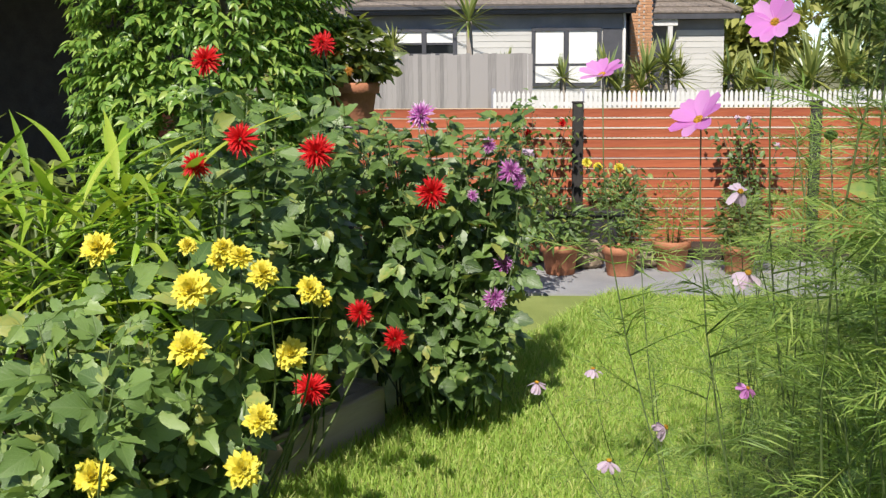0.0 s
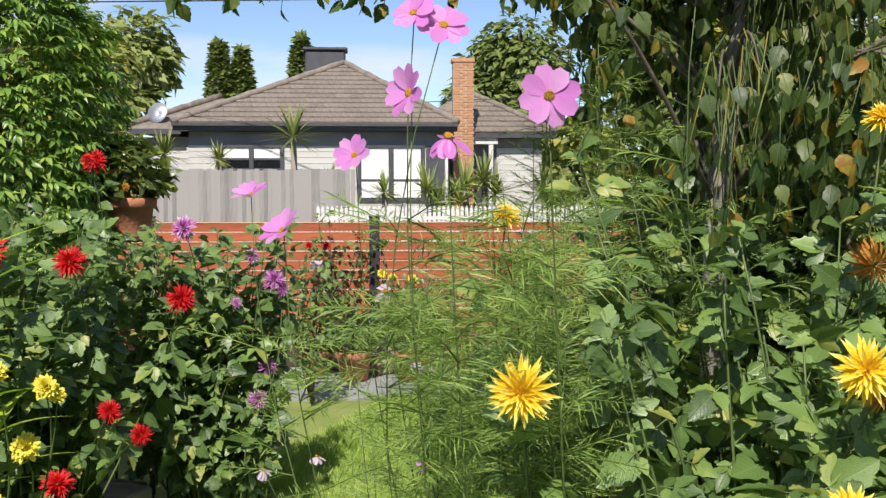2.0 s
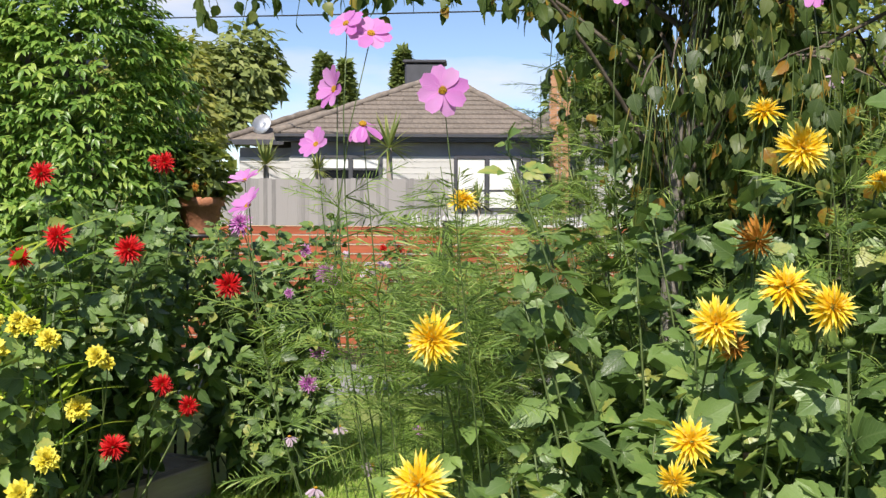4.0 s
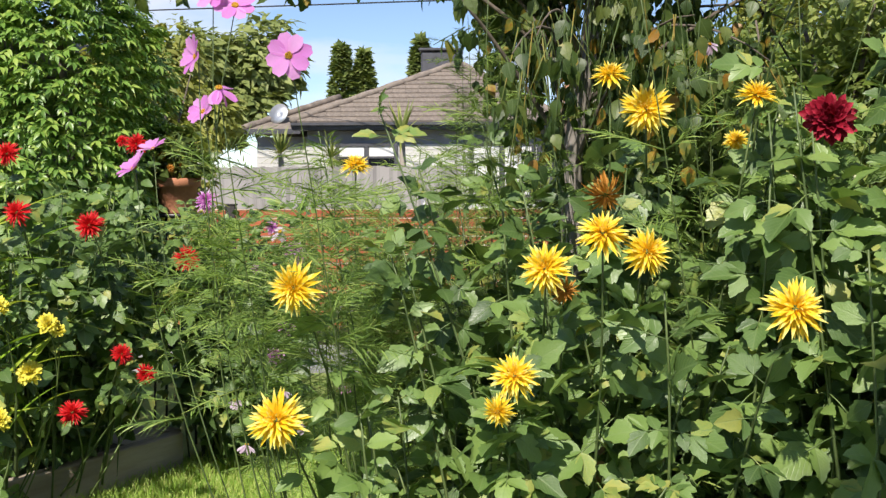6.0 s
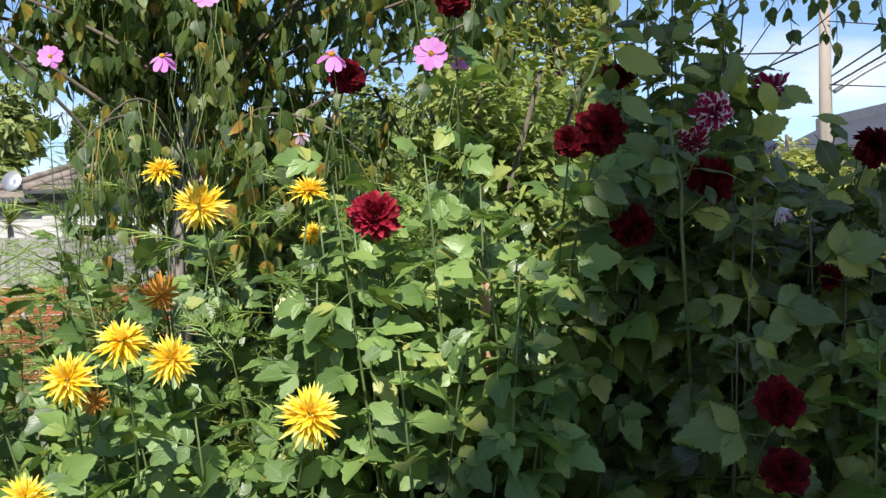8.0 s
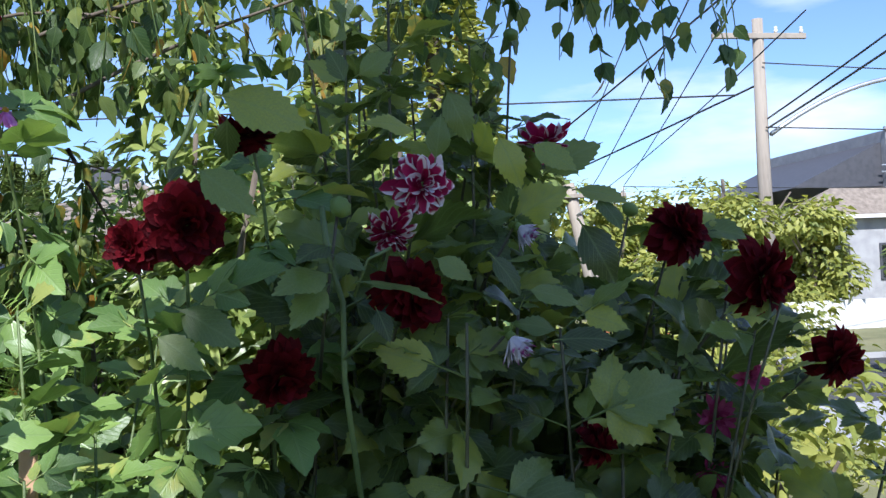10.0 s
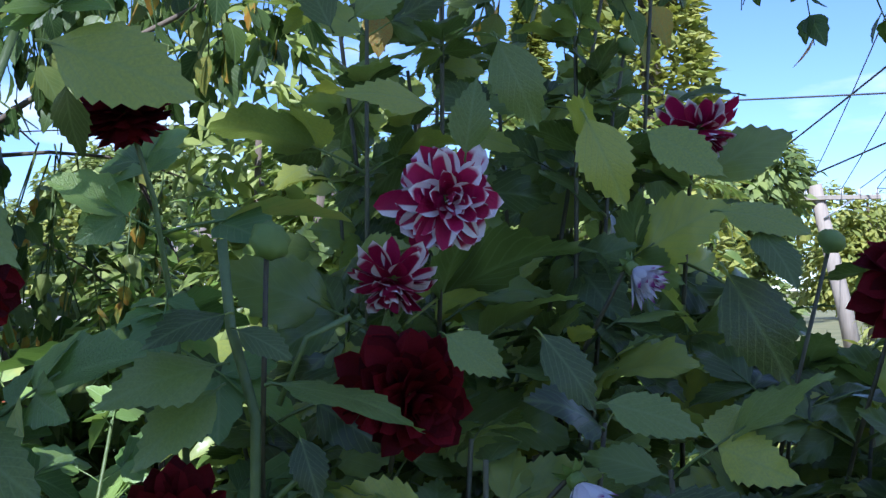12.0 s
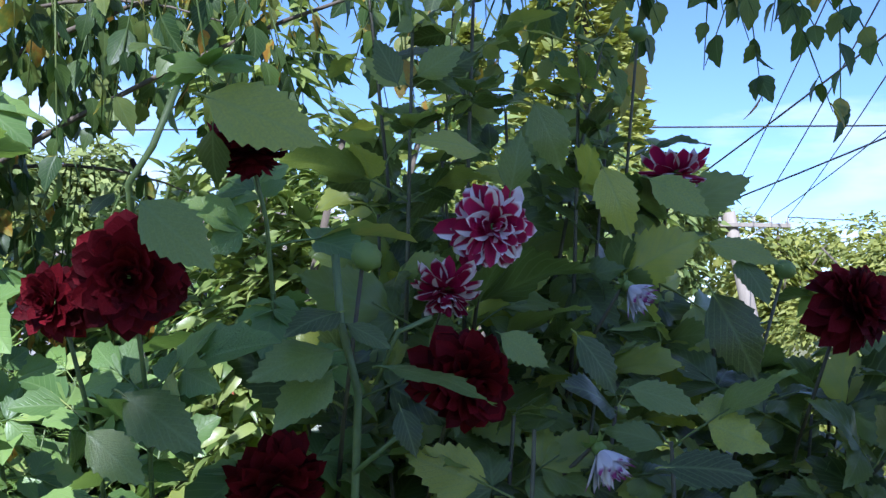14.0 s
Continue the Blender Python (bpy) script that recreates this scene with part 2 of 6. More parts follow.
def striped_petal():
    """Magenta petal with broad white flecks that run in from its edges and tip."""
    m = living("striped_petal", [(0.0, (0.26, 0.004, 0.05)), (1.0, (0.42, 0.012, 0.09))], 0.5, 0.22, tip=(0.82, 0.74, 0.80), tip_at=0.9, coat=0.3)
    n, l = m.node_tree.nodes, m.node_tree.links
    uv, sep, geo = n.new("ShaderNodeUVMap"), n.new("ShaderNodeSeparateXYZ"), n.new("ShaderNodeNewGeometry")
    l.new(uv.outputs["UV"], sep.inputs[0])
    wave = n.new("ShaderNodeMath")
    wave.operation = "MULTIPLY_ADD"
    l.new(geo.outputs["Random Per Island"], wave.inputs[0])
    wave.inputs[1].default_value = 0.5
    wave.inputs[2].default_value = 0.25
    gap = n.new("ShaderNodeMath")
    gap.operation = "SUBTRACT"
    l.new(sep.outputs["X"], gap.inputs[0])
    l.new(wave.outputs[0], gap.inputs[1])
    wide = n.new("ShaderNodeMath")
    wide.operation = "ABSOLUTE"
    l.new(gap.outputs[0], wide.inputs[0])
    lean = n.new("ShaderNodeMath")
    lean.operation = "MULTIPLY_ADD"
    l.new(sep.outputs["Y"], lean.inputs[0])
    lean.inputs[1].default_value = 0.22
    l.new(wide.outputs[0], lean.inputs[2])
    fac = n.new("ShaderNodeMapRange")
    fac.inputs["From Min"].default_value, fac.inputs["From Max"].default_value = 0.50, 0.56
    l.new(lean.outputs[0], fac.inputs["Value"])
    principled = next(q for q in n if q.type == "BSDF_PRINCIPLED")
    first = principled.inputs["Base Color"].links[0].from_socket
    mix = n.new("ShaderNodeMixRGB")
    l.new(fac.outputs[0], mix.inputs["Fac"])
    l.new(first, mix.inputs["Color1"])
    mix.inputs["Color2"].default_value = (0.82, 0.76, 0.82, 1)
    l.new(mix.outputs["Color"], principled.inputs["Base Color"])
    return m


P_STRIPE = striped_petal()
DISC = plain("flower_disc", (0.40, 0.16, 0.01), (0.80, 0.45, 0.03), 0.7, 40, 200, 0.6)
CALYX = living("bud_leaf", [(0.0, (0.10, 0.17, 0.03)), (1.0, (0.20, 0.28, 0.07))], 0.5, 0.2)
SOIL = plain("garden_soil", (0.018, 0.013, 0.010), (0.07, 0.05, 0.035), 0.95, 6, 60, 1.0)
LAWN = plain("lawn_soil", (0.14, 0.19, 0.035), (0.27, 0.32, 0.09), 0.95, 2.5, 90, 0.8)
EARTH = plain("far_ground", (0.07, 0.09, 0.03), (0.20, 0.19, 0.09), 0.95, 0.6, 30, 0.5)
ASPHALT = plain("asphalt", (0.035, 0.035, 0.036), (0.075, 0.075, 0.075), 0.9, 1.0, 150, 0.4)
CONCRETE = plain("concrete", (0.22, 0.22, 0.23), (0.38, 0.38, 0.39), 0.85, 2.0, 120, 0.3)
SLEEPER = plain("grey_timber", (0.19, 0.15, 0.115), (0.40, 0.33, 0.265), 0.85, 6, 40, 0.6, stretch=(1, 0.12, 1))
REDWOOD = plain("red_stained_timber", (0.22, 0.045, 0.018), (0.46, 0.12, 0.05), 0.6, 5, 50, 0.4, stretch=(0.12, 1, 1))
# sawn timber of the rails; also paints the sunlit tops of the slats
PALE_RAIL_LIT_EDGE = plain("pale_rail_timber_and_lit_edge", (0.55, 0.36, 0.22), (0.75, 0.55, 0.38), 0.7, 6, 50, 0.3, stretch=(0.15, 1, 1))
POST_DARK = plain("dark_post_paint", (0.012, 0.011, 0.011), (0.04, 0.036, 0.034), 0.6, 8, 60, 0.3)
PALING = plain("weathered_paling", (0.11, 0.105, 0.10), (0.32, 0.30, 0.285), 0.9, 3, 25, 0.5, stretch=(1, 1, 0.12), spread=0.6)
WHITE = plain("white_paint", (0.50, 0.50, 0.48), (0.68, 0.67, 0.65), 0.6, 3, 60, 0.15)
BOARD = plain("cream_boards", (0.44, 0.43, 0.41), (0.58, 0.57, 0.54), 0.6, 2, 50, 0.15, stretch=(0.2, 1, 1))
TRIM_DARK = plain("dark_trim", (0.035, 0.037, 0.042), (0.07, 0.07, 0.08), 0.5, 4, 50, 0.1)
GREY_BOARD = plain("grey_boards", (0.17, 0.17, 0.19), (0.27, 0.27, 0.29), 0.65, 2, 50, 0.15)
TILE = plain("roof_tile", (0.11, 0.09, 0.075), (0.27, 0.225, 0.185), 0.85, 5, 70, 0.5, spread=0.15)
BRICK = plain("orange_brick", (0.34, 0.15, 0.075), (0.52, 0.28, 0.15), 0.85, 6, 70, 0.5, spread=0.5)
MORTAR = plain("mortar", (0.32, 0.29, 0.25), (0.45, 0.42, 0.38), 0.9, 10, 90, 0.4)
BLIND = plain("blind_cloth", (0.66, 0.66, 0.64), (0.80, 0.80, 0.78), 0.8, 3, 80, 0.1)
TERRACOTTA = plain("terracotta", (0.30, 0.11, 0.05), (0.52, 0.22, 0.12), 0.8, 7, 60, 0.35)
BLACK_PLASTIC = plain("black_plastic", (0.012, 0.012, 0.014), (0.04, 0.04, 0.045), 0.35, 8, 60, 0.1)
WOOD_POLE = plain("grey_pole_timber", (0.15, 0.125, 0.10), (0.33, 0.285, 0.235), 0.85, 4, 30, 0.4, stretch=(1, 1, 0.1))
STAKE = plain("stake_timber", (0.30, 0.16, 0.08), (0.48, 0.30, 0.18), 0.8, 6, 60, 0.3, stretch=(1, 1, 0.15))
CABLE = plain("black_cable", (0.012, 0.012, 0.013), (0.03, 0.03, 0.03), 0.5, 5, 40, 0.0)
STEEL = plain("galvanised_steel", (0.40, 0.41, 0.42), (0.58, 0.59, 0.60), 0.4, 6, 60, 0.1, metal=0.8)
TWINE = plain("green_twine", (0.02, 0.22, 0.20), (0.05, 0.36, 0.32), 0.7, 20, 120, 0.3)


def glass_like():
    m, n, l = material("dark_glass")
    p = n.new("ShaderNodeBsdfPrincipled")
    p.inputs["Base Color"].default_value = (0.012, 0.014, 0.016, 1)
    p.inputs["Roughness"].default_value = 0.04
    o = n.new("ShaderNodeOutputMaterial")
    l.new(p.outputs["BSDF"], o.inputs["Surface"])
    return m


GLASS = glass_like()


# ---- mesh tools ----
def mesh_of(name, verts, faces, mat, uvs=None, smooth=False):
    me = bpy.data.meshes.new(name)
    me.from_pydata([tuple(v) for v in verts], [], faces)
    me.materials.append(mat)
    if uvs is not None:
        layer = me.uv_layers.new(name="UVMap")
        idx = np.empty(len(me.loops), dtype=np.int32)
        me.loops.foreach_get("vertex_index", idx)
        layer.data.foreach_set("uv", np.asarray(uvs, dtype=np.float32)[idx].ravel())
    if smooth:
        me.polygons.foreach_set("use_smooth", [True] * len(me.polygons))
    me.update()
    return me


def put(name, me, parent=None, m=None, label="", category="", group="", kind=""):
    ob = new(name, me)
    if parent is not None:
        ob.parent = parent
    if m is not None:
        ob.matrix_basis = m
    return tagged(ob, label, category, group, kind)


def empty(name, at, label, category, group="", kind=""):
    ob = new(name)
    ob.empty_display_size = 0.1
    ob.location = at
    return tagged(ob, label, category, group, kind)


def local(parent, m):
    """The basis of a part that shall stand at the world pose m under an unturned parent."""
    o = Vector((0, 0, 0))
    while parent is not None:
        o += Vector(parent.location)
        parent = parent.parent
    return Matrix.Translation(-o) @ m


def box_data(x0, x1, y0, y1, z0, z1, bevel=0.0):
    bm = bmesh.new()
    bmesh.ops.create_cube(bm, size=1.0)
    for v in bm.verts:
        v.co = Vector(((x0 + x1) / 2 + v.co.x * (x1 - x0), (y0 + y1) / 2 + v.co.y * (y1 - y0), (z0 + z1) / 2 + v.co.z * (z1 - z0)))
    if bevel:
        bmesh.ops.bevel(bm, geom=list(bm.edges), offset=bevel, segments=1, affect="EDGES")
    return bm


def bm_mesh(name, bm, mat):
    me = bpy.data.meshes.new(name)
    bm.to_mesh(me)
    bm.free()
    me.materials.append(mat)
    return me


def box(name, b, mat, parent=None, bevel=0.0, **tags):
    """A box given in world metres, its origin at its middle."""
    c = Vector(((b[0] + b[1]) / 2, (b[2] + b[3]) / 2, (b[4] + b[5]) / 2))
    me = bm_mesh(name, box_data(b[0] - c.x, b[1] - c.x, b[2] - c.y, b[3] - c.y, b[4] - c.z, b[5] - c.z, bevel), mat)
    m = Matrix.Translation(c)
    return put(name, me, parent, local(parent, m) if parent is not None else m, **tags)


def tube_data(points, radii, sides=6):
    pts = [Vector(p) for p in points]
    verts, faces = [], []
    for i, p in enumerate(pts):
        d = (pts[min(i + 1, len(pts) - 1)] - pts[max(i - 1, 0)]).normalized()
        a = d.orthogonal().normalized() if abs(d.z) > 0.9 else Vector((0, 0, 1)).cross(d).normalized()
        b = d.cross(a)
        for k in range(sides):
            w = 2 * math.pi * k / sides
            verts.append(p + (a * math.cos(w) + b * math.sin(w)) * radii[i])
    for i in range(len(pts) - 1):
        for k in range(sides):
            a, b = i * sides + k, i * sides + (k + 1) % sides
            faces.append((a, b, b + sides, a + sides))
    faces.append(tuple(range(sides))[::-1])
    faces.append(tuple(range(len(verts) - sides, len(verts))))
    return verts, faces


def tube(name, points, radii, mat, parent=None, sides=6, **tags):
    o = Vector(parent.location) if parent is not None else Vector((0, 0, 0))
    v, f = tube_data([Vector(p) - o for p in points], radii, sides)
    return put(name, mesh_of(name, v, f, mat, smooth=True), parent, **tags)


def bezier(p0, p1, p2, n):
    out = []
    for i in range(n + 1):
        t = i / n
        out.append(Vector(p0) * (1 - t) ** 2 + Vector(p1) * 2 * t * (1 - t) + Vector(p2) * t * t)
    return out


def lathe(name, profile, mat, parent=None, m=None, sides=24, **tags):
    verts, faces = [], []
    for r, z in profile:
        for k in range(sides):
            w = 2 * math.pi * k / sides
            verts.append((r * math.cos(w), r * math.sin(w), z))
    for i in range(len(profile) - 1):
        for k in range(sides):
            a, b = i * sides + k, i * sides + (k + 1) % sides
            faces.append((a, b, b + sides, a + sides))
    return put(name, mesh_of(name, verts, faces, mat, smooth=True), parent, m, **tags)


class Pile:
    """Collects many small blades into one mesh."""

    def __init__(self):
        self.v, self.f, self.uv = [], [], []

    def add(self, verts, faces, uvs, m=None):
        n = len(self.v)
        self.v.extend([(m @ Vector(p)) for p in verts] if m is not None else verts)
        self.f.extend([tuple(i + n for i in q) for q in faces])
        self.uv.extend(uvs)

    def mesh(self, name, mat, smooth=True):
        return mesh_of(name, self.v, self.f, mat, self.uv, smooth)


def axes(at, along, normal, size=1.0):
    """The pose whose y runs along a blade and whose z is its upper face."""
    y = Vector(along).normalized()
    x = y.cross(Vector(normal))
    x = x.normalized() if x.length > 1e-4 else y.orthogonal().normalized()
    z = x.cross(y)
    m = Matrix((x, y, z)).transposed().to_4x4()
    return Matrix.Translation(at) @ m @ Matrix.Diagonal((size, size, size, 1))


def blade(length, half, n, fold=0.3, droop=0.25, point=1.0, teeth=0.0, widest=0.4, notch=0.0):
    """A leaf or petal blade from the origin along +y: three rows of vertices, folded at the midrib."""
    verts, uvs, faces = [], [], []
    for i in range(n + 1):
        v = i / n
        if v < widest:
            w = math.sin(math.pi / 2 * v / widest) ** 0.8
        else:
            w = math.cos(math.pi / 2 * (v - widest) / (1 - widest)) ** point
        w = half * max(w, 0.02) * (1 + (teeth if i % 2 else -teeth))
        y, z = length * v, -droop * length * v * v
        yr = y + (notch * length if i == n else 0)
        if i == n and notch:
            w = half * 0.5
        verts += [(-w, yr + teeth * half * (i % 2), z + fold * w), (0, y, z), (w, yr + teeth * half * (i % 2), z + fold * w)]
        uvs += [(0.5 - 0.5 * w / half, v), (0.5, v), (0.5 + 0.5 * w / half, v)]
    for i in range(n):
        a = i * 3
        faces += [(a, a + 1, a + 4, a + 3), (a + 1, a + 2, a + 5, a + 4)]
    return verts, faces, uvs


def broad_blade(length, half, n, fold, droop, teeth, r):
    """A leaf blade with five rows of vertices, cupped and rippled towards its edges."""
    verts, uvs, faces = [], [], []
    ph, amp, curl = r.uniform(0, 6.283), r.uniform(0.06, 0.15), r.uniform(-0.05, 0.28)
    for i in range(n + 1):
        v = i / n
        w = math.sin(math.pi / 2 * v / 0.36) ** 0.8 if v < 0.36 else math.cos(math.pi / 2 * (v - 0.36) / 0.64) ** 1.12
        w = half * max(w, 0.012)
        for u in (-1, -0.5, 0, 0.5, 1):
            e = abs(u)
            edge = (1 + (teeth if i % 2 else -teeth)) if e == 1 else 1
            z = -droop * length * v * v - curl * length * max(v - 0.55, 0.0) ** 2 * 2.2 + fold * w * e - 0.30 * w * e * e + amp * half * e * math.sin(v * 11 + ph + (2 if u > 0 else 0))
            verts.append((u * w * edge, length * v + (1.6 * teeth * half * (i % 2) if e == 1 else 0) + 0.10 * w * e, z))
            uvs.append((0.5 + 0.5 * u * w / half, v))
    for i in range(n):
        for k in range(4):
            a = i * 5 + k
            faces.append((a, a + 1, a + 6, a + 5))
    return verts, faces, uvs


def raw(me):
    uv = {}
    for lp, u in zip(me.loops, me.uv_layers[0].data):
        uv[lp.vertex_index] = tuple(u.uv)
    return [tuple(v.co) for v in me.vertices], [tuple(q.vertices) for q in me.polygons], [uv[i] for i in range(len(me.vertices))]


# ---- leaves and flower heads, each shape made once ----
rng = random.Random(7)


def compound_leaf(name, leaflets, mat, petiole=0.45, teeth=0.10, n=8, seed=0):
    r = random.Random(seed)
    p = Pile()
    v, f = tube_data([(0, 0, 0), (0, petiole * 0.5, 0.02), (0, petiole + 0.25, 0)], [0.016, 0.013, 0.009], 4)
    p.add(v, f, [(0.5, 0.0)] * len(v))
    for at, angle, size in leaflets:
        half, fold, droop = size * r.uniform(0.28, 0.36), r.uniform(0.12, 0.4), r.uniform(0.1, 0.4)
        b = broad_blade(size, half, n, fold + 0.1, droop, teeth, r) if n > 10 else blade(size, half, n, fold, droop, 0.9, teeth, 0.38)
        p.add(*b, Matrix.Translation((0, at, r.uniform(-0.02, 0.02))) @ pose(0, 0, 0, r.uniform(-18, 8), r.uniform(-20, 20), angle))
    return p.mesh(name, mat)


def dahlia_leaf_set(name, mat, n=8):
    out = []
    for s in range(5):
        r = random.Random(s + 3)
        plan = [(0.45, r.uniform(-10, 10), r.uniform(0.75, 0.95))]
        if s < 4:
            plan += [(0.42, 58 + r.uniform(-8, 8), 0.6), (0.42, -58 + r.uniform(-8, 8), 0.6)]
        if s < 2:
            plan += [(0.2, 70, 0.42), (0.22, -68, 0.42)]
        if s == 4:
            plan = [(0.10, 0, 0.88)]
        out.append(compound_leaf(name, plan, mat, 0.08 if s == 4 else 0.42, 0.09 if n < 10 else 0.075, n, s))
    return out


LEAVES = dahlia_leaf_set("leaf", LEAF)
LEAVES_PALE = dahlia_leaf_set("leaf", LEAF_PALE)
LEAVES_SHADE = dahlia_leaf_set("leaf", LEAF_SHADE, 17)
LEAVES_BRIGHT = dahlia_leaf_set("leaf", LEAF_BRIGHT)


def flower_mesh(name, mat, count, half, reach, inner, fold, point, widest, curve, seed, notch=0.0, n=5, power=0.6):
    """Petals in a spiral round +z, from the closed middle to the outer ring; one wide across."""
    r = random.Random(seed)
    p = Pile()
    for i in range(count):
        f = i / (count - 1)
        phi = i * 2.399963 + r.uniform(-0.2, 0.2)
        theta = radians(6 + reach * f ** 0.8 + r.uniform(-9, 9))
        length = (inner + (0.5 - inner) * f ** power) * r.uniform(0.78, 1.12)
        d = Vector((math.sin(theta) * math.cos(phi), math.sin(theta) * math.sin(phi), math.cos(theta)))
        # the upper face of a petal looks to the axis
        nrm = Vector((-math.cos(theta) * math.cos(phi), -math.cos(theta) * math.sin(phi), math.sin(theta)))
        root = Vector((d.x * 0.06, d.y * 0.06, -0.10 * f + 0.04))
        b = blade(length, half * (0.45 + 0.55 * f ** 0.5) * r.uniform(0.85, 1.1), n, fold, r.uniform(curve[0], curve[1]), point, 0.0, widest, notch)
        p.add(*b, axes(root, d, nrm))
    return p.mesh(name, mat)


def cosmos_mesh(name, mat, seed, cup=84, count=8, ragged=0.06, half=0.165, sway=7):
    r = random.Random(seed)
    p = Pile()
    for i in range(count):
        phi = 2 * math.pi * i / count + r.uniform(-ragged, ragged)
        theta = radians(cup + r.uniform(-sway, sway))
        d = Vector((math.sin(theta) * math.cos(phi), math.sin(theta) * math.sin(phi), math.cos(theta)))
        nrm = Vector((-math.cos(theta) * math.cos(phi), -math.cos(theta) * math.sin(phi), math.sin(theta)))
        b = blade(0.47 * r.uniform(0.94, 1.05), half, 7, 0.12 + sway * 0.012, r.uniform(-0.05, 0.18) - sway * 0.004, 0.45, 0.0, 0.68, 0.02)
        p.add(*b, axes(d * 0.03, d, nrm))
    return p.mesh(name, mat)


def calyx_mesh(name):
    p = Pile()
    for i in range(8):
        phi = 2 * math.pi * i / 8
        d = Vector((math.cos(phi), math.sin(phi), -0.25))
        p.add(*blade(0.22, 0.05, 4, 0.2, 0.3), axes((0, 0, -0.12), d, (0, 0, 1)))
    v, f = tube_data([(0, 0, -0.02), (0, 0, -0.12), (0, 0, -0.2)], [0.1, 0.09, 0.03], 7)
    p.add(v, f, [(0.5, 0.3)] * len(v))
    return p.mesh(name, CALYX)


def bud_mesh(name, mat):
    """A round ribbed bud with a short neck."""
    rings = [(-0.42, 0.09), (-0.34, 0.12), (-0.26, 0.30), (-0.10, 0.42), (0.08, 0.44), (0.24, 0.34), (0.34, 0.16), (0.38, 0.03)]
    verts, faces, sides = [], [], 16
    for z, q in rings:
        for k in range(sides):
            a = 2 * math.pi * k / sides
            w = q * (1.0 + (0.09 if k % 2 else -0.05))
            verts.append((w * math.cos(a), w * math.sin(a), z + (0.02 if k % 2 else 0.0)))
    for j in range(len(rings) - 1):
        for k in range(sides):
            a, b = j * sides + k, j * sides + (k + 1) % sides
            faces.append((a, b, b + sides, a + sides))
    faces.append(tuple(range((len(rings) - 1) * sides, len(rings) * sides)))
    return mesh_of(name, verts, faces, mat, [(0.5, 0.4)] * len(verts), True)


HEADS = {
    "red": [flower_mesh("flower", P_RED, 105, 0.040, 104, 0.24, 0.55, 1.0, 0.45, (-0.05, 0.10), s) for s in (1, 2)],
    "yellow": [flower_mesh("flower", P_YELLOW, 92, 0.048, 108, 0.20, 0.6, 1.1, 0.4, (-0.15, 0.22), s) for s in (3, 4, 5)],
    "orange": [flower_mesh("flower", P_ORANGE, 60, 0.04, 150, 0.22, 0.7, 1.0, 0.4, (0.1, 0.5), 6)],
    "lemon": [flower_mesh("flower", P_LEMON, 95, 0.095, 98, 0.20, 0.35, 0.6, 0.58, (-0.2, 0.12), s) for s in (7, 8)],
    "burgundy": [flower_mesh("flower", P_BURG, 110, 0.125, 128, 0.20, 0.5, 0.45, 0.66, (-0.25, 0.2), s, n=6) for s in (9, 10)],
    "crimson": [flower_mesh("flower", P_CRIM, 100, 0.085, 106, 0.16, 0.7, 0.6, 0.6, (-0.25, 0.05), 11, n=6)],
    "variegated": [flower_mesh("flower", P_STRIPE, 58, 0.115, 125, 0.20, 0.6, 0.5, 0.6, (-0.35, 0.2), s, n=7) for s in (12, 13)],
    "purple": [flower_mesh("flower", P_PURPLE, 80, 0.042, 100, 0.20, 0.5, 1.0, 0.45, (-0.1, 0.15), s) for s in (14, 15)],
    "white": [flower_mesh("flower", P_WHITE, 50, 0.075, 46, 0.30, 0.5, 0.8, 0.5, (-0.25, 0.0), 16)],
    "pink": [flower_mesh("flower", P_PINK, 40, 0.08, 75, 0.2, 0.3, 0.6, 0.6, (-0.2, 0.2), 17)],
    "cosmos": [cosmos_mesh("flower", P_COSMOS, s) for s in (18, 19)],
    "cosmos_side": [cosmos_mesh("flower", P_COSMOS, 20, 68, 8, 0.08, 0.14, 12)],
    "cosmos_old": [cosmos_mesh("flower", P_PALE, 21, 146, 9, 0.3, 0.11, 26)],
    "cosmos_limp": [cosmos_mesh("flower", P_COSMOS, 22, 138, 8, 0.3, 0.13, 26)],
    "bud": [bud_mesh("bud", CALYX)],
}
CALYX_ME = calyx_mesh("calyx")


def disc_mesh(name):
    p = Pile()
    r = random.Random(4)
    for i in range(60):
        q = 0.085 * math.sqrt(i / 60)
        a = i * 2.39996
        v, f = tube_data([(q * math.cos(a), q * math.sin(a), 0.0), (q * math.cos(a), q * math.sin(a), 0.07 - 3 * q * q + r.uniform(-0.01, 0.01))], [0.012, 0.009], 4)
        p.add(v, f, [(0.5, 0.5)] * len(v))
    return p.mesh(name, DISC)


DISC_ME = disc_mesh("disc")

V0, V1, V2, V3 = Vector((0.3, -0.6, 1.72)), Vector((1.3, -1.25, 1.62)), Vector((1.85, -1.15, 1.72)), Vector((2.76, 0.2, 1.875))
TOWARD = Vector((-0.15, -1.0, 0.35))

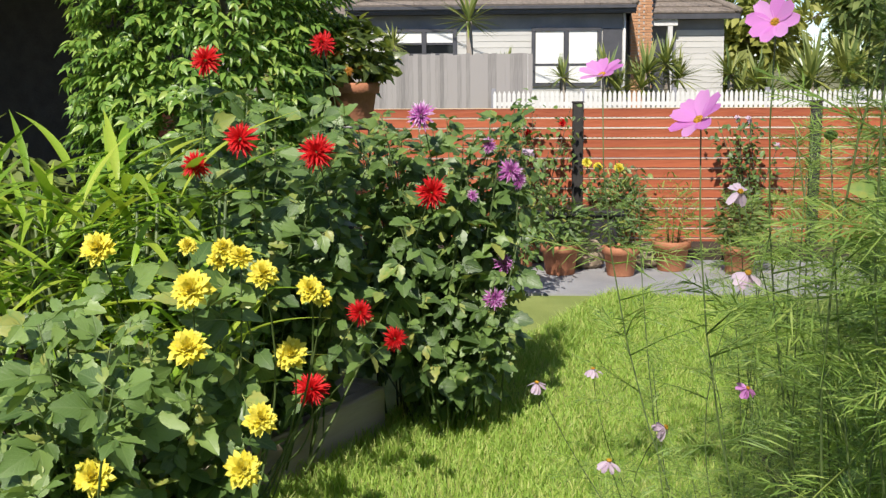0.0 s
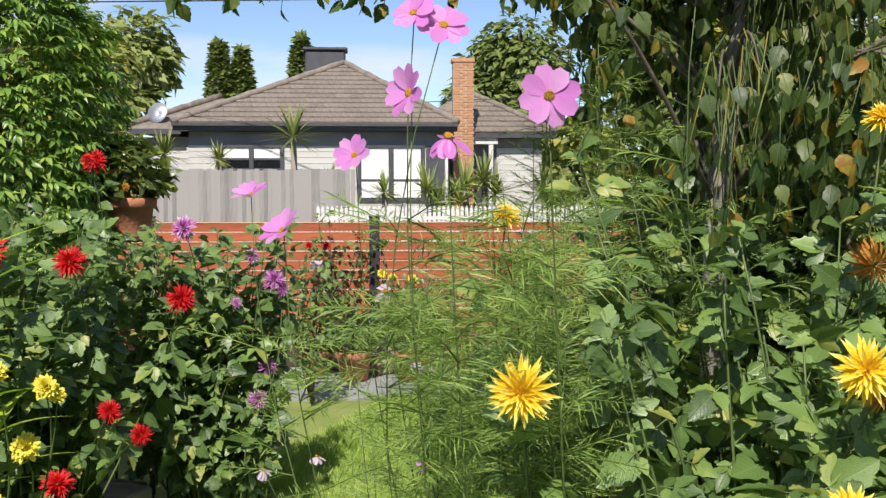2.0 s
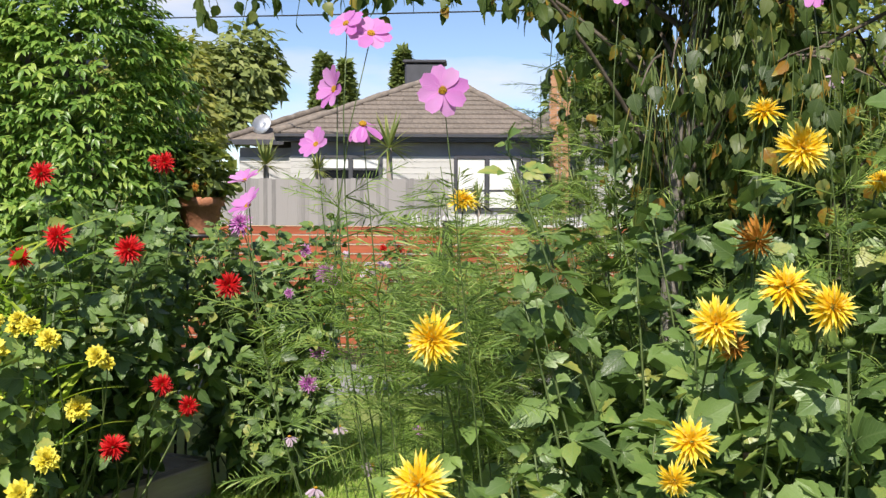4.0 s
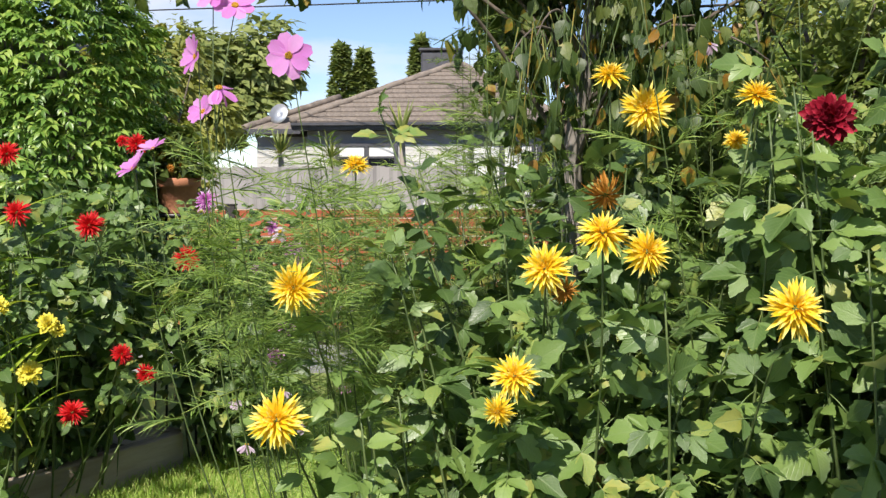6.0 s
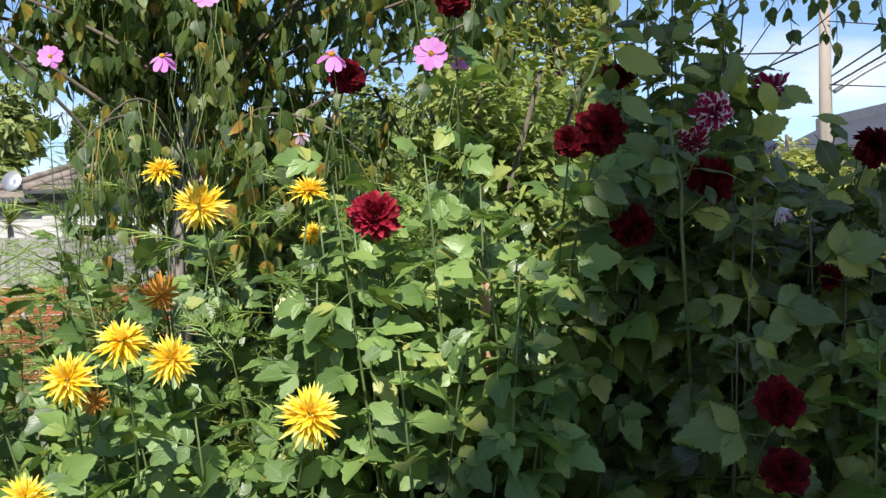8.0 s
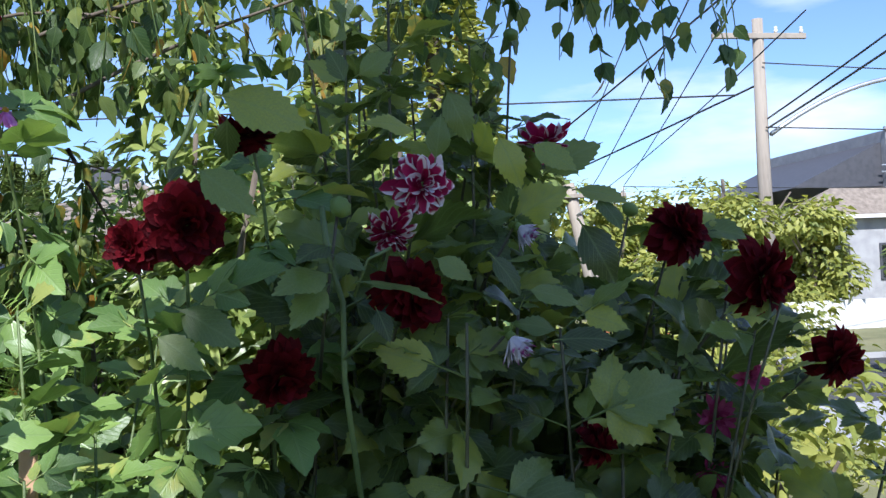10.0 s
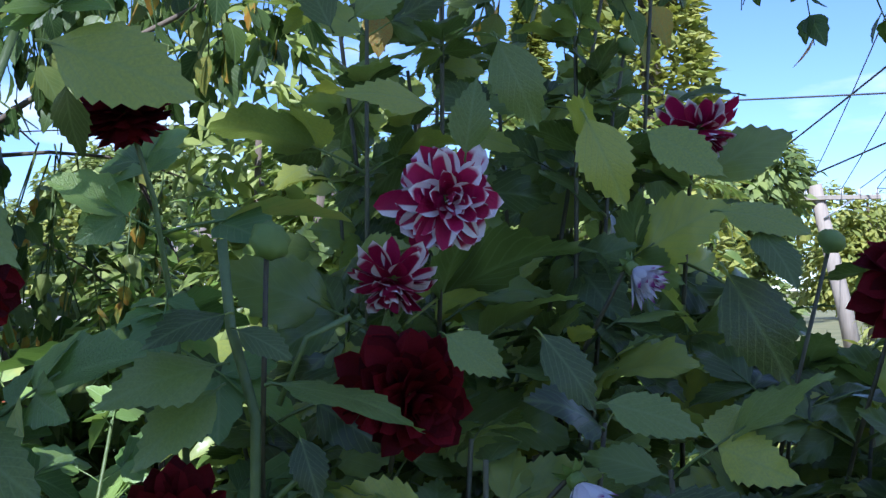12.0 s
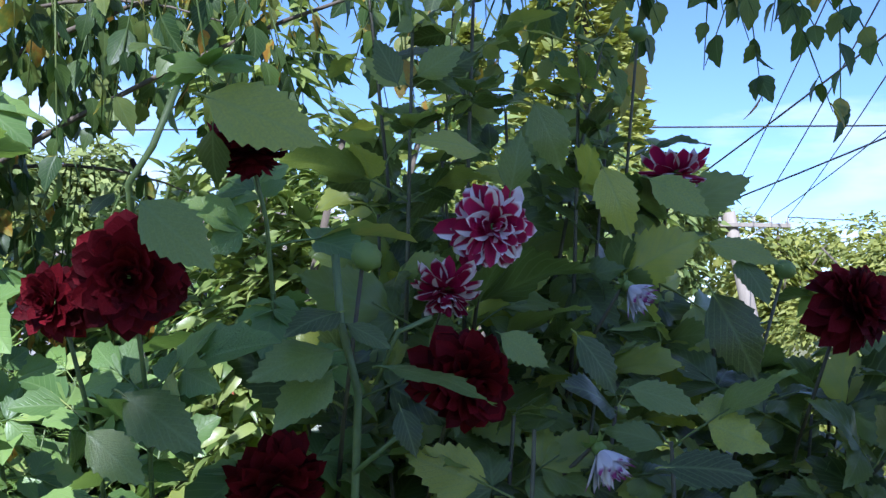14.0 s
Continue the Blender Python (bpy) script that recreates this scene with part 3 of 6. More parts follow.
# kind, place, width across, way it faces
LEMON = [("lemon", (-1.05, 2.90, 1.21), 0.105, (-0.1, -1, 0.7)), ("lemon", (-0.72, 2.70, 1.13), 0.115, (0, -1, 0.6)), ("lemon", (-0.53, 2.73, 1.17), 0.085, (0.3, -0.8, 0.8)),
         ("lemon", (-0.59, 2.735, 1.215), 0.075, (0.2, -0.6, 1)), ("lemon", (-0.66, 2.78, 1.20), 0.08, (-0.3, -0.6, 1)), ("lemon", (-0.45, 2.99, 1.075), 0.085, (0.3, -0.9, 0.6)),
         ("lemon", (-0.72, 2.65, 0.98), 0.11, (0, -0.9, 0.7)), ("lemon", (-0.50, 2.93, 0.895), 0.10, (0.2, -0.9, 0.6)), ("lemon", (-0.56, 2.78, 0.745), 0.095, (0.4, -0.8, 0.7)),
         ("lemon", (-0.91, 2.42, 0.70), 0.105, (0, -1, 0.6)), ("lemon", (-0.55, 2.52, 0.69), 0.10, (0.3, -1, 0.6)), ("lemon", (-0.64, 2.75, 1.235), 0.07, (0, -0.6, 1)),
         ("lemon", (-0.80, 2.95, 1.21), 0.06, (0.2, -0.8, 1)), ("lemon", (-0.42, 3.02, 1.045), 0.06, (0.2, -0.8, 1))]
RED = [("red", (-0.76, 3.455, 1.488), 0.125, TOWARD), ("red", (-0.56, 3.76, 1.423), 0.135, (0.1, -1, 0.3)), ("red", (-0.16, 3.905, 1.262), 0.125, (0.25, -1, 0.2)),
       ("red", (-0.917, 3.465, 1.402), 0.105, TOWARD), ("red", (-0.272, 3.624, 0.774), 0.095, (0.5, -1, 0.2)), ("red", (-0.546, 3.469, 0.634), 0.125, (0.1, -0.9, 0.7)),
       ("red", (-0.407, 3.717, 0.849), 0.10, (0.5, -0.9, 0.5)), ("red", (-0.99, 3.90, 1.75), 0.12, TOWARD), ("red", (-0.75, 5.05, 1.83), 0.13, (0.3, -1, 0.2)), ("red", (-0.68, 4.6, 1.83), 0.07, (0, -1, 0.5))]
PURPLE = [("purple", (-0.265, 4.68, 1.515), 0.13, TOWARD), ("purple", (0.118, 5.115, 1.231), 0.13, (0.4, -1, 0.3)), ("purple", (0.05, 4.95, 0.65), 0.12, (0.4, -1, 0.2)),
          ("purple", (0.16, 5.12, 1.19), 0.10, (0.8, -0.6, 0.2)), ("purple", (0.09, 5.05, 0.80), 0.11, (0.5, -0.9, 0.5)), ("purple", (0.02, 5.0, 1.36), 0.08, (0.2, -1, 0.4)), ("purple", (-0.05, 4.9, 1.14), 0.06, (0.2, -1, 0.4))]
GOLD_A = [("yellow", (0.827, 1.165, 1.378), 0.125, (-0.25, -1, 0.05)), ("yellow", (0.804, 1.073, 1.108), 0.135, (-0.2, -1, 0.35)), ("yellow", (1.302, 0.935, 1.228), 0.10, (0.0, -1, 0.5)),
          ("yellow", (1.365, 1.036, 1.43), 0.115, (-0.2, -1, 0.25)), ("yellow", (1.476, 0.967, 1.507), 0.11, (0.0, -0.75, 0.85)), ("yellow", (1.565, 0.982, 1.468), 0.105, (0.4, -0.9, 0.3)),
          ("orange", (1.516, 1.347, 1.575), 0.115, (0.2, -0.7, -0.6)), ("orange", (1.409, 1.079, 1.381), 0.075, (0.3, -0.8, 0.1)), ("yellow", (1.27, 0.92, 1.16), 0.07, (-0.3, -0.9, -0.2))]
GOLD_B = [("yellow", (1.605, 1.335, 1.771), 0.125, (-0.1, -1, 0.1)), ("yellow", (1.524, 1.334, 1.85), 0.09, (-0.1, -0.35, 1)), ("yellow", (1.844, 1.286, 1.799), 0.10, (0.1, -0.4, 1)),
          ("yellow", (1.818, 0.838, 1.372), 0.125, (0.15, -1, 0.5)), ("yellow", (1.864, 1.61, 1.708), 0.07, (-0.3, -0.8, 0.5)), ("yellow", (0.884, 1.819, 1.655), 0.09, (0, -0.4, 1)), ("bud", (1.60, 1.0, 1.40), 0.03, (0, 0, 1))]
DARK = [("crimson", (1.978, 1.201, 1.738), 0.112, (-0.20, -1.00, 0.10)), ("burgundy", (1.930, 1.230, 2.039), 0.085, (0.20, -1.00, -0.10)), ("burgundy", (2.160, 1.200, 2.210), 0.090, (0.00, -1.00, 0.05)),
        ("burgundy", (2.372, 1.065, 1.881), 0.075, (-0.35, -0.90, 0.00)), ("burgundy", (2.441, 1.049, 1.904), 0.112, (0.10, -1.00, -0.15)), ("burgundy", (2.526, 1.200, 2.035), 0.085, (0.10, 0.10, -1.00))]
STRIPED = [("burgundy", (2.752, 1.221, 1.804), 0.118, (0.47, -0.82, -0.28)), ("burgundy", (2.560, 1.211, 1.698), 0.105, (0.30, -0.72, -0.57)), ("burgundy", (2.719, 0.830, 1.360), 0.100, (-0.15, -1.00, 0.35)),
           ("burgundy", (2.740, 0.860, 1.220), 0.100, (-0.15, -1.00, 0.35)), ("variegated", (2.784, 1.291, 1.970), 0.108, (0.24, -0.97, -0.08)), ("variegated", (2.734, 1.298, 1.899), 0.085, (-0.15, -0.45, -0.93)),
           ("variegated", (3.075, 1.609, 2.069), 0.100, (0.13, -0.31, -0.93)), ("white", (2.968, 1.421, 1.906), 0.075, (0.65, -0.37, -0.55)), ("white", (2.883, 1.173, 1.737), 0.080, (0.45, -0.38, -0.75)),
           ("burgundy", (3.204, 1.316, 1.891), 0.115, (0.38, -0.47, 0.25)), ("burgundy", (3.283, 1.195, 1.808), 0.125, (0.62, -0.81, -0.18)), ("burgundy", (3.400, 1.200, 1.680), 0.100, (0.40, -0.80, -0.50)),
           ("bud", (2.646, 1.175, 1.930), 0.036, (0.38, -0.48, 0.35)), ("bud", (3.041, 1.700, 2.290), 0.033, (0.13, -0.06, 0.99)), ("bud", (3.005, 1.700, 2.190), 0.029, (0.20, -0.62, 0.45)),
           ("bud", (3.171, 1.452, 1.933), 0.032, (0.52, -0.00, 0.99)), ("pink", (3.240, 1.300, 1.590), 0.075, (0.00, -1.00, 0.20)), ("pink", (3.310, 1.320, 1.650), 0.070, (0.20, -1.00, 0.40)),
           ("pink", (3.220, 1.280, 1.500), 0.060, (0.00, -1.00, 0.00)), ("burgundy", (3.000, 1.160, 1.585), 0.073, (0.69, -0.52, 0.14))]
COSMOS_A = [("cosmos", (0.849, 1.021, 1.862), 0.094, (-0.1, -1, 0.05)), ("cosmos_limp", (0.697, 1.056, 1.80), 0.085, (0.1, -0.5, 0.9)), ("cosmos_side", (0.64, 1.10, 1.87), 0.09, (-0.8, -0.6, 0.3)),
            ("cosmos", (0.70, 1.20, 1.99), 0.09, (0.1, -0.8, 0.7)), ("cosmos", (0.65, 1.20, 2.01), 0.075, (-0.4, -0.7, 0.6)), ("cosmos_side", (0.42, 1.36, 1.64), 0.09, (-0.5, -0.4, 0.8)),
            ("cosmos_side", (0.55, 1.50, 1.78), 0.085, (-0.5, -0.8, 0.4)), ("cosmos_side", (0.316, 1.85, 1.70), 0.085, (-0.3, -0.3, 0.8)), ("bud", (0.60, 1.35, 1.62), 0.02, (0, 0, 1))]
COSMOS_B = [("cosmos_old", (0.74, 2.6, 1.20), 0.09, (0.1, -0.7, 0.8)), ("cosmos_old", (0.40, 2.6, 0.70), 0.075, (0.1, -0.2, 1)), ("cosmos_old", (0.22, 3.2, 0.74), 0.075, (0, -0.2, 1)),
            ("cosmos_limp", (0.75, 2.6, 0.90), 0.06, (0.4, -0.5, 0.8)), ("cosmos_old", (0.57, 2.8, 0.73), 0.08, (0.6, -0.4, 0.4)), ("cosmos_old", (0.40, 3.3, 0.76), 0.07, (0, -0.2, 1)), ("cosmos_old", (0.62, 2.1, 1.46), 0.07, (0, -0.6, 0.5))]
COSMOS_C = [("cosmos", (2.113, 1.242, 2.092), 0.075, (-0.1, -1, 0.15)), ("cosmos_limp", (1.891, 1.152, 2.074), 0.08, (-0.2, -0.6, 0.6)), ("cosmos_limp", (1.55, 1.1, 2.06), 0.07, (-0.2, -0.6, 0.7)),
            ("cosmos_limp", (2.19, 1.3, 2.09), 0.055, (0.3, -0.5, 0.6)), ("cosmos", (1.63, 1.3, 2.22), 0.06, (0, -0.8, 0.5)), ("cosmos_old", (1.85, 1.9, 1.98), 0.06, (0, -0.6, 0.6)), ("cosmos", (1.25, 1.6, 2.14), 0.06, (0, -0.9, 0.3))]

# single broad leaves that stand out: foot, way, upper face, size
BIG_A = [((2.479, 1.136, 2.082), (0.93, -0.22, -0.32), (0.19, -0.87, 0.43), 0.135), ((2.497, 1.148, 2.057), (-0.05, 0.43, -0.90), (-0.15, -1.04, 0.02), 0.069), ((2.453, 0.995, 1.969), (0.75, -0.31, -0.58), (0.13, -0.84, 0.53), 0.096),
         ((2.441, 0.995, 1.973), (-0.51, -0.67, -0.54), (0.11, -0.65, 0.75), 0.035), ((2.627, 1.124, 1.875), (-0.65, -0.73, -0.16), (0.12, -0.74, 0.64), 0.076), ((2.625, 1.118, 1.839), (-0.78, -0.61, -0.15), (0.13, -0.84, 0.53), 0.099),
         ((2.621, 1.124, 1.824), (-0.61, -0.59, -0.52), (-0.06, -0.95, 0.33), 0.090), ((2.654, 1.100, 1.824), (0.97, -0.17, -0.12), (0.02, 0.02, 1.00), 0.116), ((2.678, 1.094, 1.792), (0.33, -0.37, -0.87), (0.35, -0.97, 0.12), 0.052)]
BIG_B = [((2.849, 1.160, 1.860), (0.63, -0.13, -0.76), (0.74, -0.83, 0.32), 0.080), ((3.011, 1.250, 1.909), (0.49, -0.12, -0.87), (0.25, -0.98, 0.02), 0.119), ((3.005, 1.250, 1.952), (0.87, -0.46, -0.15), (0.10, -0.56, 0.86), 0.087),
         ((3.035, 1.232, 1.939), (0.30, -0.74, -0.60), (0.44, -0.88, 0.42), 0.076), ((2.778, 1.280, 2.047), (-0.89, -0.39, 0.24), (0.12, -0.74, 0.54), 0.090), ((2.905, 1.310, 2.050), (0.41, -0.08, -0.91), (0.25, -0.98, 0.02), 0.098),
         ((2.956, 1.310, 2.031), (0.78, -0.43, -0.46), (0.13, -0.83, 0.43), 0.088), ((2.777, 1.190, 1.857), (0.79, -0.36, -0.49), (0.24, -0.90, 0.32), 0.065), ((2.420, 1.100, 1.802), (0.81, -0.36, -0.46), (0.34, -0.90, 0.42), 0.102)]
BIG_C = [((2.395, 1.082, 1.770), (0.76, -0.35, -0.55), (0.24, -0.91, 0.42), 0.080), ((2.827, 1.310, 2.122), (0.44, 0.03, -0.89), (0.35, -0.96, 0.02), 0.097), ((2.800, 1.268, 2.000), (0.14, -0.21, 0.96), (-0.26, -0.95, 0.03), 0.072),
         ((2.911, 1.070, 1.736), (0.96, -0.28, 0.05), (0.10, -0.56, 0.86), 0.091), ((2.891, 1.130, 1.805), (0.94, -0.28, -0.18), (0.10, -0.56, 0.81), 0.081), ((2.695, 1.340, 2.141), (0.81, -0.22, 0.54), (0.14, -0.92, 0.33), 0.071),
         ((2.681, 1.340, 2.130), (-0.42, -0.13, 0.90), (-0.05, -1.03, 0.12), 0.066), ((2.452, 1.160, 2.128), (-0.35, -0.94, -0.06), (0.10, -0.55, 0.76), 0.071), ((2.625, 1.130, 1.864), (0.89, -0.30, -0.35), (0.10, -0.56, 0.86), 0.054)]

CLEAR = []
for group_of, views in ((LEMON, (V0,)), (RED, (V0,)), (PURPLE, (V0,)), (GOLD_A, (V0, V1)), (GOLD_B, (V1, V2)), (DARK, (V2, V3)), (STRIPED, (V3,)), (COSMOS_A, (V0,)), (COSMOS_B, (V0,)), (COSMOS_C, (V2,))):
    for _, at, wide, _ in group_of:
        for v in views:
            CLEAR.append((*at, *v, wide))
for at, way, _, size_of in BIG_A + BIG_B + BIG_C:
    CLEAR.append((*(Vector(at) + Vector(way) * size_of * 0.5), *V3, size_of * 0.6))
# the lawn, the sleepers and the pots stay in sight between the beds
LAWN_EYE, BED_EYE = (0.17, -0.29, 1.72), (0.62, -0.83, 1.71)
for at, eye, wide in (((-0.81, 4.16, 0.1), LAWN_EYE, 0.22), ((-0.73, 4.52, 0.1), LAWN_EYE, 0.24), ((-0.64, 4.94, 0.1), LAWN_EYE, 0.24), ((-0.52, 5.28, 0.1), LAWN_EYE, 0.22), ((-0.5, 4.28, 0.05), LAWN_EYE, 0.4),
                      ((0.34, 3.6, 1.02), LAWN_EYE, 0.26), ((0.53, 3.6, 1.01), LAWN_EYE, 0.22), ((0.5, 3.6, 1.45), LAWN_EYE, 0.3), ((0.66, 3.6, 1.37), LAWN_EYE, 0.3), ((0.88, 3.6, 1.5), LAWN_EYE, 0.26), ((0.3, 3.6, 0.9), LAWN_EYE, 0.3),
                      ((0.42, 3.6, 1.44), BED_EYE, 0.26), ((0.57, 3.6, 1.44), BED_EYE, 0.26), ((0.72, 3.6, 1.42), BED_EYE, 0.22), ((0.45, 3.6, 0.9), BED_EYE, 0.24), ((0.4, 3.6, 0.75), BED_EYE, 0.3), ((0.35, 3.6, 0.6), BED_EYE, 0.3)):
    CLEAR.append((*at, *eye, wide))
# sky shows through the birch on the far side of the dahlias
for gap in ((1.62, 3.6, 2.36), (1.75, 3.6, 2.28), (1.85, 3.6, 2.42)):
    CLEAR.append((*gap, *V3, 0.26))
# the birch trunk shows between its leaves
for z in (1.75, 1.9, 2.05, 2.2):
    for eye in ((0.65, -0.9, 1.70), (1.74, -1.24, 1.68)):
        CLEAR.append((1.50 + 0.05 * (z - 1.7), 2.22, z, *eye, 0.13))
CLEAR = np.array(CLEAR)


def free(p, size):
    """Whether a leaf of that size at p leaves the flower heads in sight from the lawn."""
    p = np.array(p)
    a, b, w = CLEAR[:, :3], CLEAR[:, 3:6], CLEAR[:, 6]
    ab = b - a
    t = np.clip(((p - a) * ab).sum(1) / (ab * ab).sum(1), 0, 1)
    d = np.linalg.norm(a + t[:, None] * ab - p, axis=1)
    near = np.linalg.norm(p - a, axis=1) < w * 0.35
    return not np.any(((d < (w * 0.48 + size * 0.22) * (1 - t) ** 1.5) & (t > 0.008)) | near)


def over_lawn(p):
    """Whether a low leaf would lie on the lawn in front of the sleepers."""
    if p.y <= 3.2 and p.z < 0.72 and -0.62 < p.x < 0.4:
        return True
    return 3.2 < p.y < 4.75 and p.z < 0.52 and -0.45 - (4.92 - p.y) * 0.46 < p.x < -0.15


def add_head(plant, kind, at, wide, facing, r):
    me = r.choice(HEADS[kind])
    z = Vector(facing).normalized()
    m = Matrix.Translation(at) @ z.to_track_quat("Z", "Y").to_matrix().to_4x4() @ pose(0, 0, 0, 0, 0, r.uniform(0, 360)) @ Matrix.Diagonal((wide, wide, wide, 1))
    head = put("bud" if kind == "bud" else "flower", me, plant, local(plant, m))
    if kind.startswith("cosmos"):
        put("disc", DISC_ME, head)
    elif kind != "bud":
        put("calyx", CALYX_ME, head)
    return z


def dahlia(name, label, at, heads, leaves, size, ends, leaf_gap=0.095, low=0.12, group="dahlias in the beds", ymin=-9.0, high_ymin=-9.0, xmax=99.0, placed=(), seed=1, most=230, stem=STEM, category="flowering plant"):
    r = random.Random(seed)
    plant = empty(name, at, label, category, group)
    spots = []
    base = Vector(at)
    jobs = []
    for kind, p, wide, facing in heads:
        z = add_head(plant, kind, p, wide, facing, r)
        jobs.append((Vector(p) - z * wide * 0.15, z, True))
    for e in ends:
        jobs.append((Vector(e), Vector((r.uniform(-0.3, 0.3), r.uniform(-0.3, 0.3), 1)), False))
    for tip, z, is_head in jobs:
        foot = base + Vector((r.uniform(-0.14, 0.14), r.uniform(-0.12, 0.12), 0))
        out = 0.35 if tip.z > 1.0 else 0.12
        foot.x += (tip.x - base.x) * out
        foot.y += (tip.y - base.y) * out
        knee = foot.lerp(tip, 0.6) + Vector((r.uniform(-0.06, 0.06), r.uniform(-0.06, 0.06), 0.08))
        if is_head:
            knee = tip - (z * 0.35 + Vector((0, 0, 0.3 * tip.z))) + Vector((r.uniform(-0.15, 0.15), 0.17, 0))
            foot.y += 0.2 if tip.z > 1.5 else 0.0
        pts = bezier(foot, knee, tip, 9)
        length = sum((pts[i + 1] - pts[i]).length for i in range(9))
        steps = max(2, int(length * (1 - low) / leaf_gap))
        turn, top = r.uniform(0, 180), 9 if is_head else 3
        for k in range(steps + (0 if is_head else 1)):
            f = low + (1 - low) * (k + 0.5) / (steps + 0.6)
            if is_head and f > 0.93:
                continue
            i = min(int(f * 9), 8)
            p = pts[i].lerp(pts[i + 1], f * 9 - i)
            turn += 90 + r.uniform(-15, 15)
            for side in (0, 180):
                a = radians(turn + side)
                s = size * r.uniform(0.7, 1.25) * (1.05 - 0.25 * f * f)
                if f > 0.93:
                    s *= 0.75
                rise = r.uniform(-0.9, 0.15) if f < 0.85 else r.uniform(0.1, 0.8)
                d = Vector((math.cos(a), math.sin(a), rise))
                centre = p + d.normalized() * s * 0.75
                if centre.y < (ymin if centre.z < 1.55 else max(ymin, high_ymin)) or centre.x > xmax or centre.z < 0.05 or over_lawn(centre) or not free(centre, s):
                    continue
                m = axes(p, d, Vector((r.uniform(-0.8, 0.7), r.uniform(-1.1, 0.25), r.uniform(0.35, 1))), s)
                spots.append((centre.y + r.uniform(0, 0.5), m))
                top = max(top, min(i + 1, 9))
        tube("stem", pts[:top + 1], [0.0058 - 0.0036 * i / top for i in range(top + 1)], stem, plant, 5)
    for p, d, nrm, s in placed:
        put("leaf", leaves[4], plant, local(plant, axes(Vector(p), d, nrm, s)))
    spots.sort(key=lambda q: q[0])
    for _, m in spots[:most]:
        put("leaf", r.choice(leaves), plant, local(plant, m))
    rest, raws = Pile(), [raw(q) for q in leaves]
    for _, m in spots[most:]:
        rest.add(*r.choice(raws), local(plant, m))
    if rest.v:
        put("foliage", rest.mesh("foliage", leaves[0].materials[0]), plant, kind="stuff")
    return plant


def scatter(box6, n, seed, round_top=0.0):
    r = random.Random(seed)
    x0, x1, y0, y1, z0, z1 = box6
    out = []
    for _ in range(n):
        u, v = r.random(), r.random()
        z = z0 + (z1 - z0) * r.random() ** 0.7
        if round_top:
            z -= round_top * ((2 * u - 1) ** 2)
        out.append((x0 + u * (x1 - x0), y0 + v * (y1 - y0), max(z, 0.12)))
    return out


# ---- the two beds of dahlias ----
dahlia("lemon_dahlia", "bushy dahlia with small lemon-yellow double flowers behind the sleeper edge", (-0.95, 2.85, 0.0), LEMON, LEAVES_PALE, 0.135, scatter((-1.75, -0.72, 2.2, 2.95, 0.2, 1.14), 60, 1), seed=1, xmax=-0.56)
dahlia("red_dahlia", "tall dahlia with bright red spiky flowers and dusty dark leaves", (-0.95, 4.25, 0.1), RED, LEAVES, 0.118, scatter((-1.35, -0.52, 3.95, 4.8, 0.55, 1.64), 70, 2), seed=2)
dahlia("purple_dahlia", "broad dahlia with purple-pink spiky flowers at the lawn's edge", (-0.2, 4.95, 0.05), PURPLE, LEAVES, 0.108, scatter((-0.7, 0.2, 4.8, 5.7, 0.2, 1.52), 78, 3), seed=3)
dahlia("golden_dahlia", "dahlia with golden-yellow spiky flowers and pale green leaves", (1.15, 1.2, 0), GOLD_A, LEAVES_PALE, 0.108, scatter((0.95, 1.7, 0.95, 1.6, 0.3, 1.28), 50, 4), seed=4, ymin=0.72)
dahlia("golden_dahlia", "tall dahlia with golden spiky flowers on long stems", (1.6, 1.4, 0), GOLD_B, LEAVES, 0.104, scatter((0.95, 2.0, 1.15, 1.9, 0.5, 1.84), 50, 5), seed=5, ymin=0.75)
dahlia("crimson_dahlia", "tall dahlia with crimson and burgundy globe flowers, half in shade", (2.15, 1.3, 0), DARK, LEAVES_PALE, 0.114, scatter((1.85, 2.42, 1.0, 1.75, 0.3, 1.86), 60, 6), seed=6, ymin=0.72)
STRIPED_PLANT = dahlia("burgundy_dahlia", "dahlia with burgundy and white-striped flowers, leaves in shade", (2.85, 1.35, 0), STRIPED, LEAVES_SHADE, 0.145, scatter((2.62, 3.35, 0.95, 1.9, 0.3, 1.70), 34, 7) + scatter((2.52, 3.30, 1.12, 1.5, 1.6, 1.80), 20, 17) + scatter((3.0, 3.55, 1.15, 1.6, 1.4, 1.82), 8, 18) + scatter((3.12, 3.48, 1.45, 1.8, 1.65, 1.90), 11, 19), seed=7, ymin=0.80, high_ymin=1.12, placed=BIG_A + BIG_B + BIG_C, stem=STEM_DARK)
for run, thick in ((((2.617, 1.136, 1.930), (2.623, 1.136, 1.865), (2.641, 1.136, 1.798), (2.639, 1.136, 1.696), (2.689, 1.220, 1.282)), 0.0041),
                   (((2.465, 1.130, 2.088), (2.443, 1.130, 2.030), (2.420, 1.136, 1.994), (2.422, 1.232, 1.854)), 0.0036),
                   (((2.638, 1.130, 1.723), (2.691, 1.118, 1.770)), 0.0024),
                   (((2.657, 1.142, 1.806), (2.678, 1.148, 1.856), (2.711, 1.148, 1.871)), 0.0025)):
    tube("stem", [Vector(q) for q in run], [thick] * len(run), STEM, STRIPED_PLANT, 7)
shoot = random.Random(77)
for k in range(14):
    way = Vector((shoot.uniform(-1, 1), shoot.uniform(-0.8, 0.3), shoot.uniform(-0.1, 1)))
    put("leaf", LEAVES_BRIGHT[4], STRIPED_PLANT, local(STRIPED_PLANT, axes(Vector((2.492, 1.142, 2.108)), way, (-way.x * 0.5, -0.8, 0.8), shoot.uniform(0.025, 0.055))))
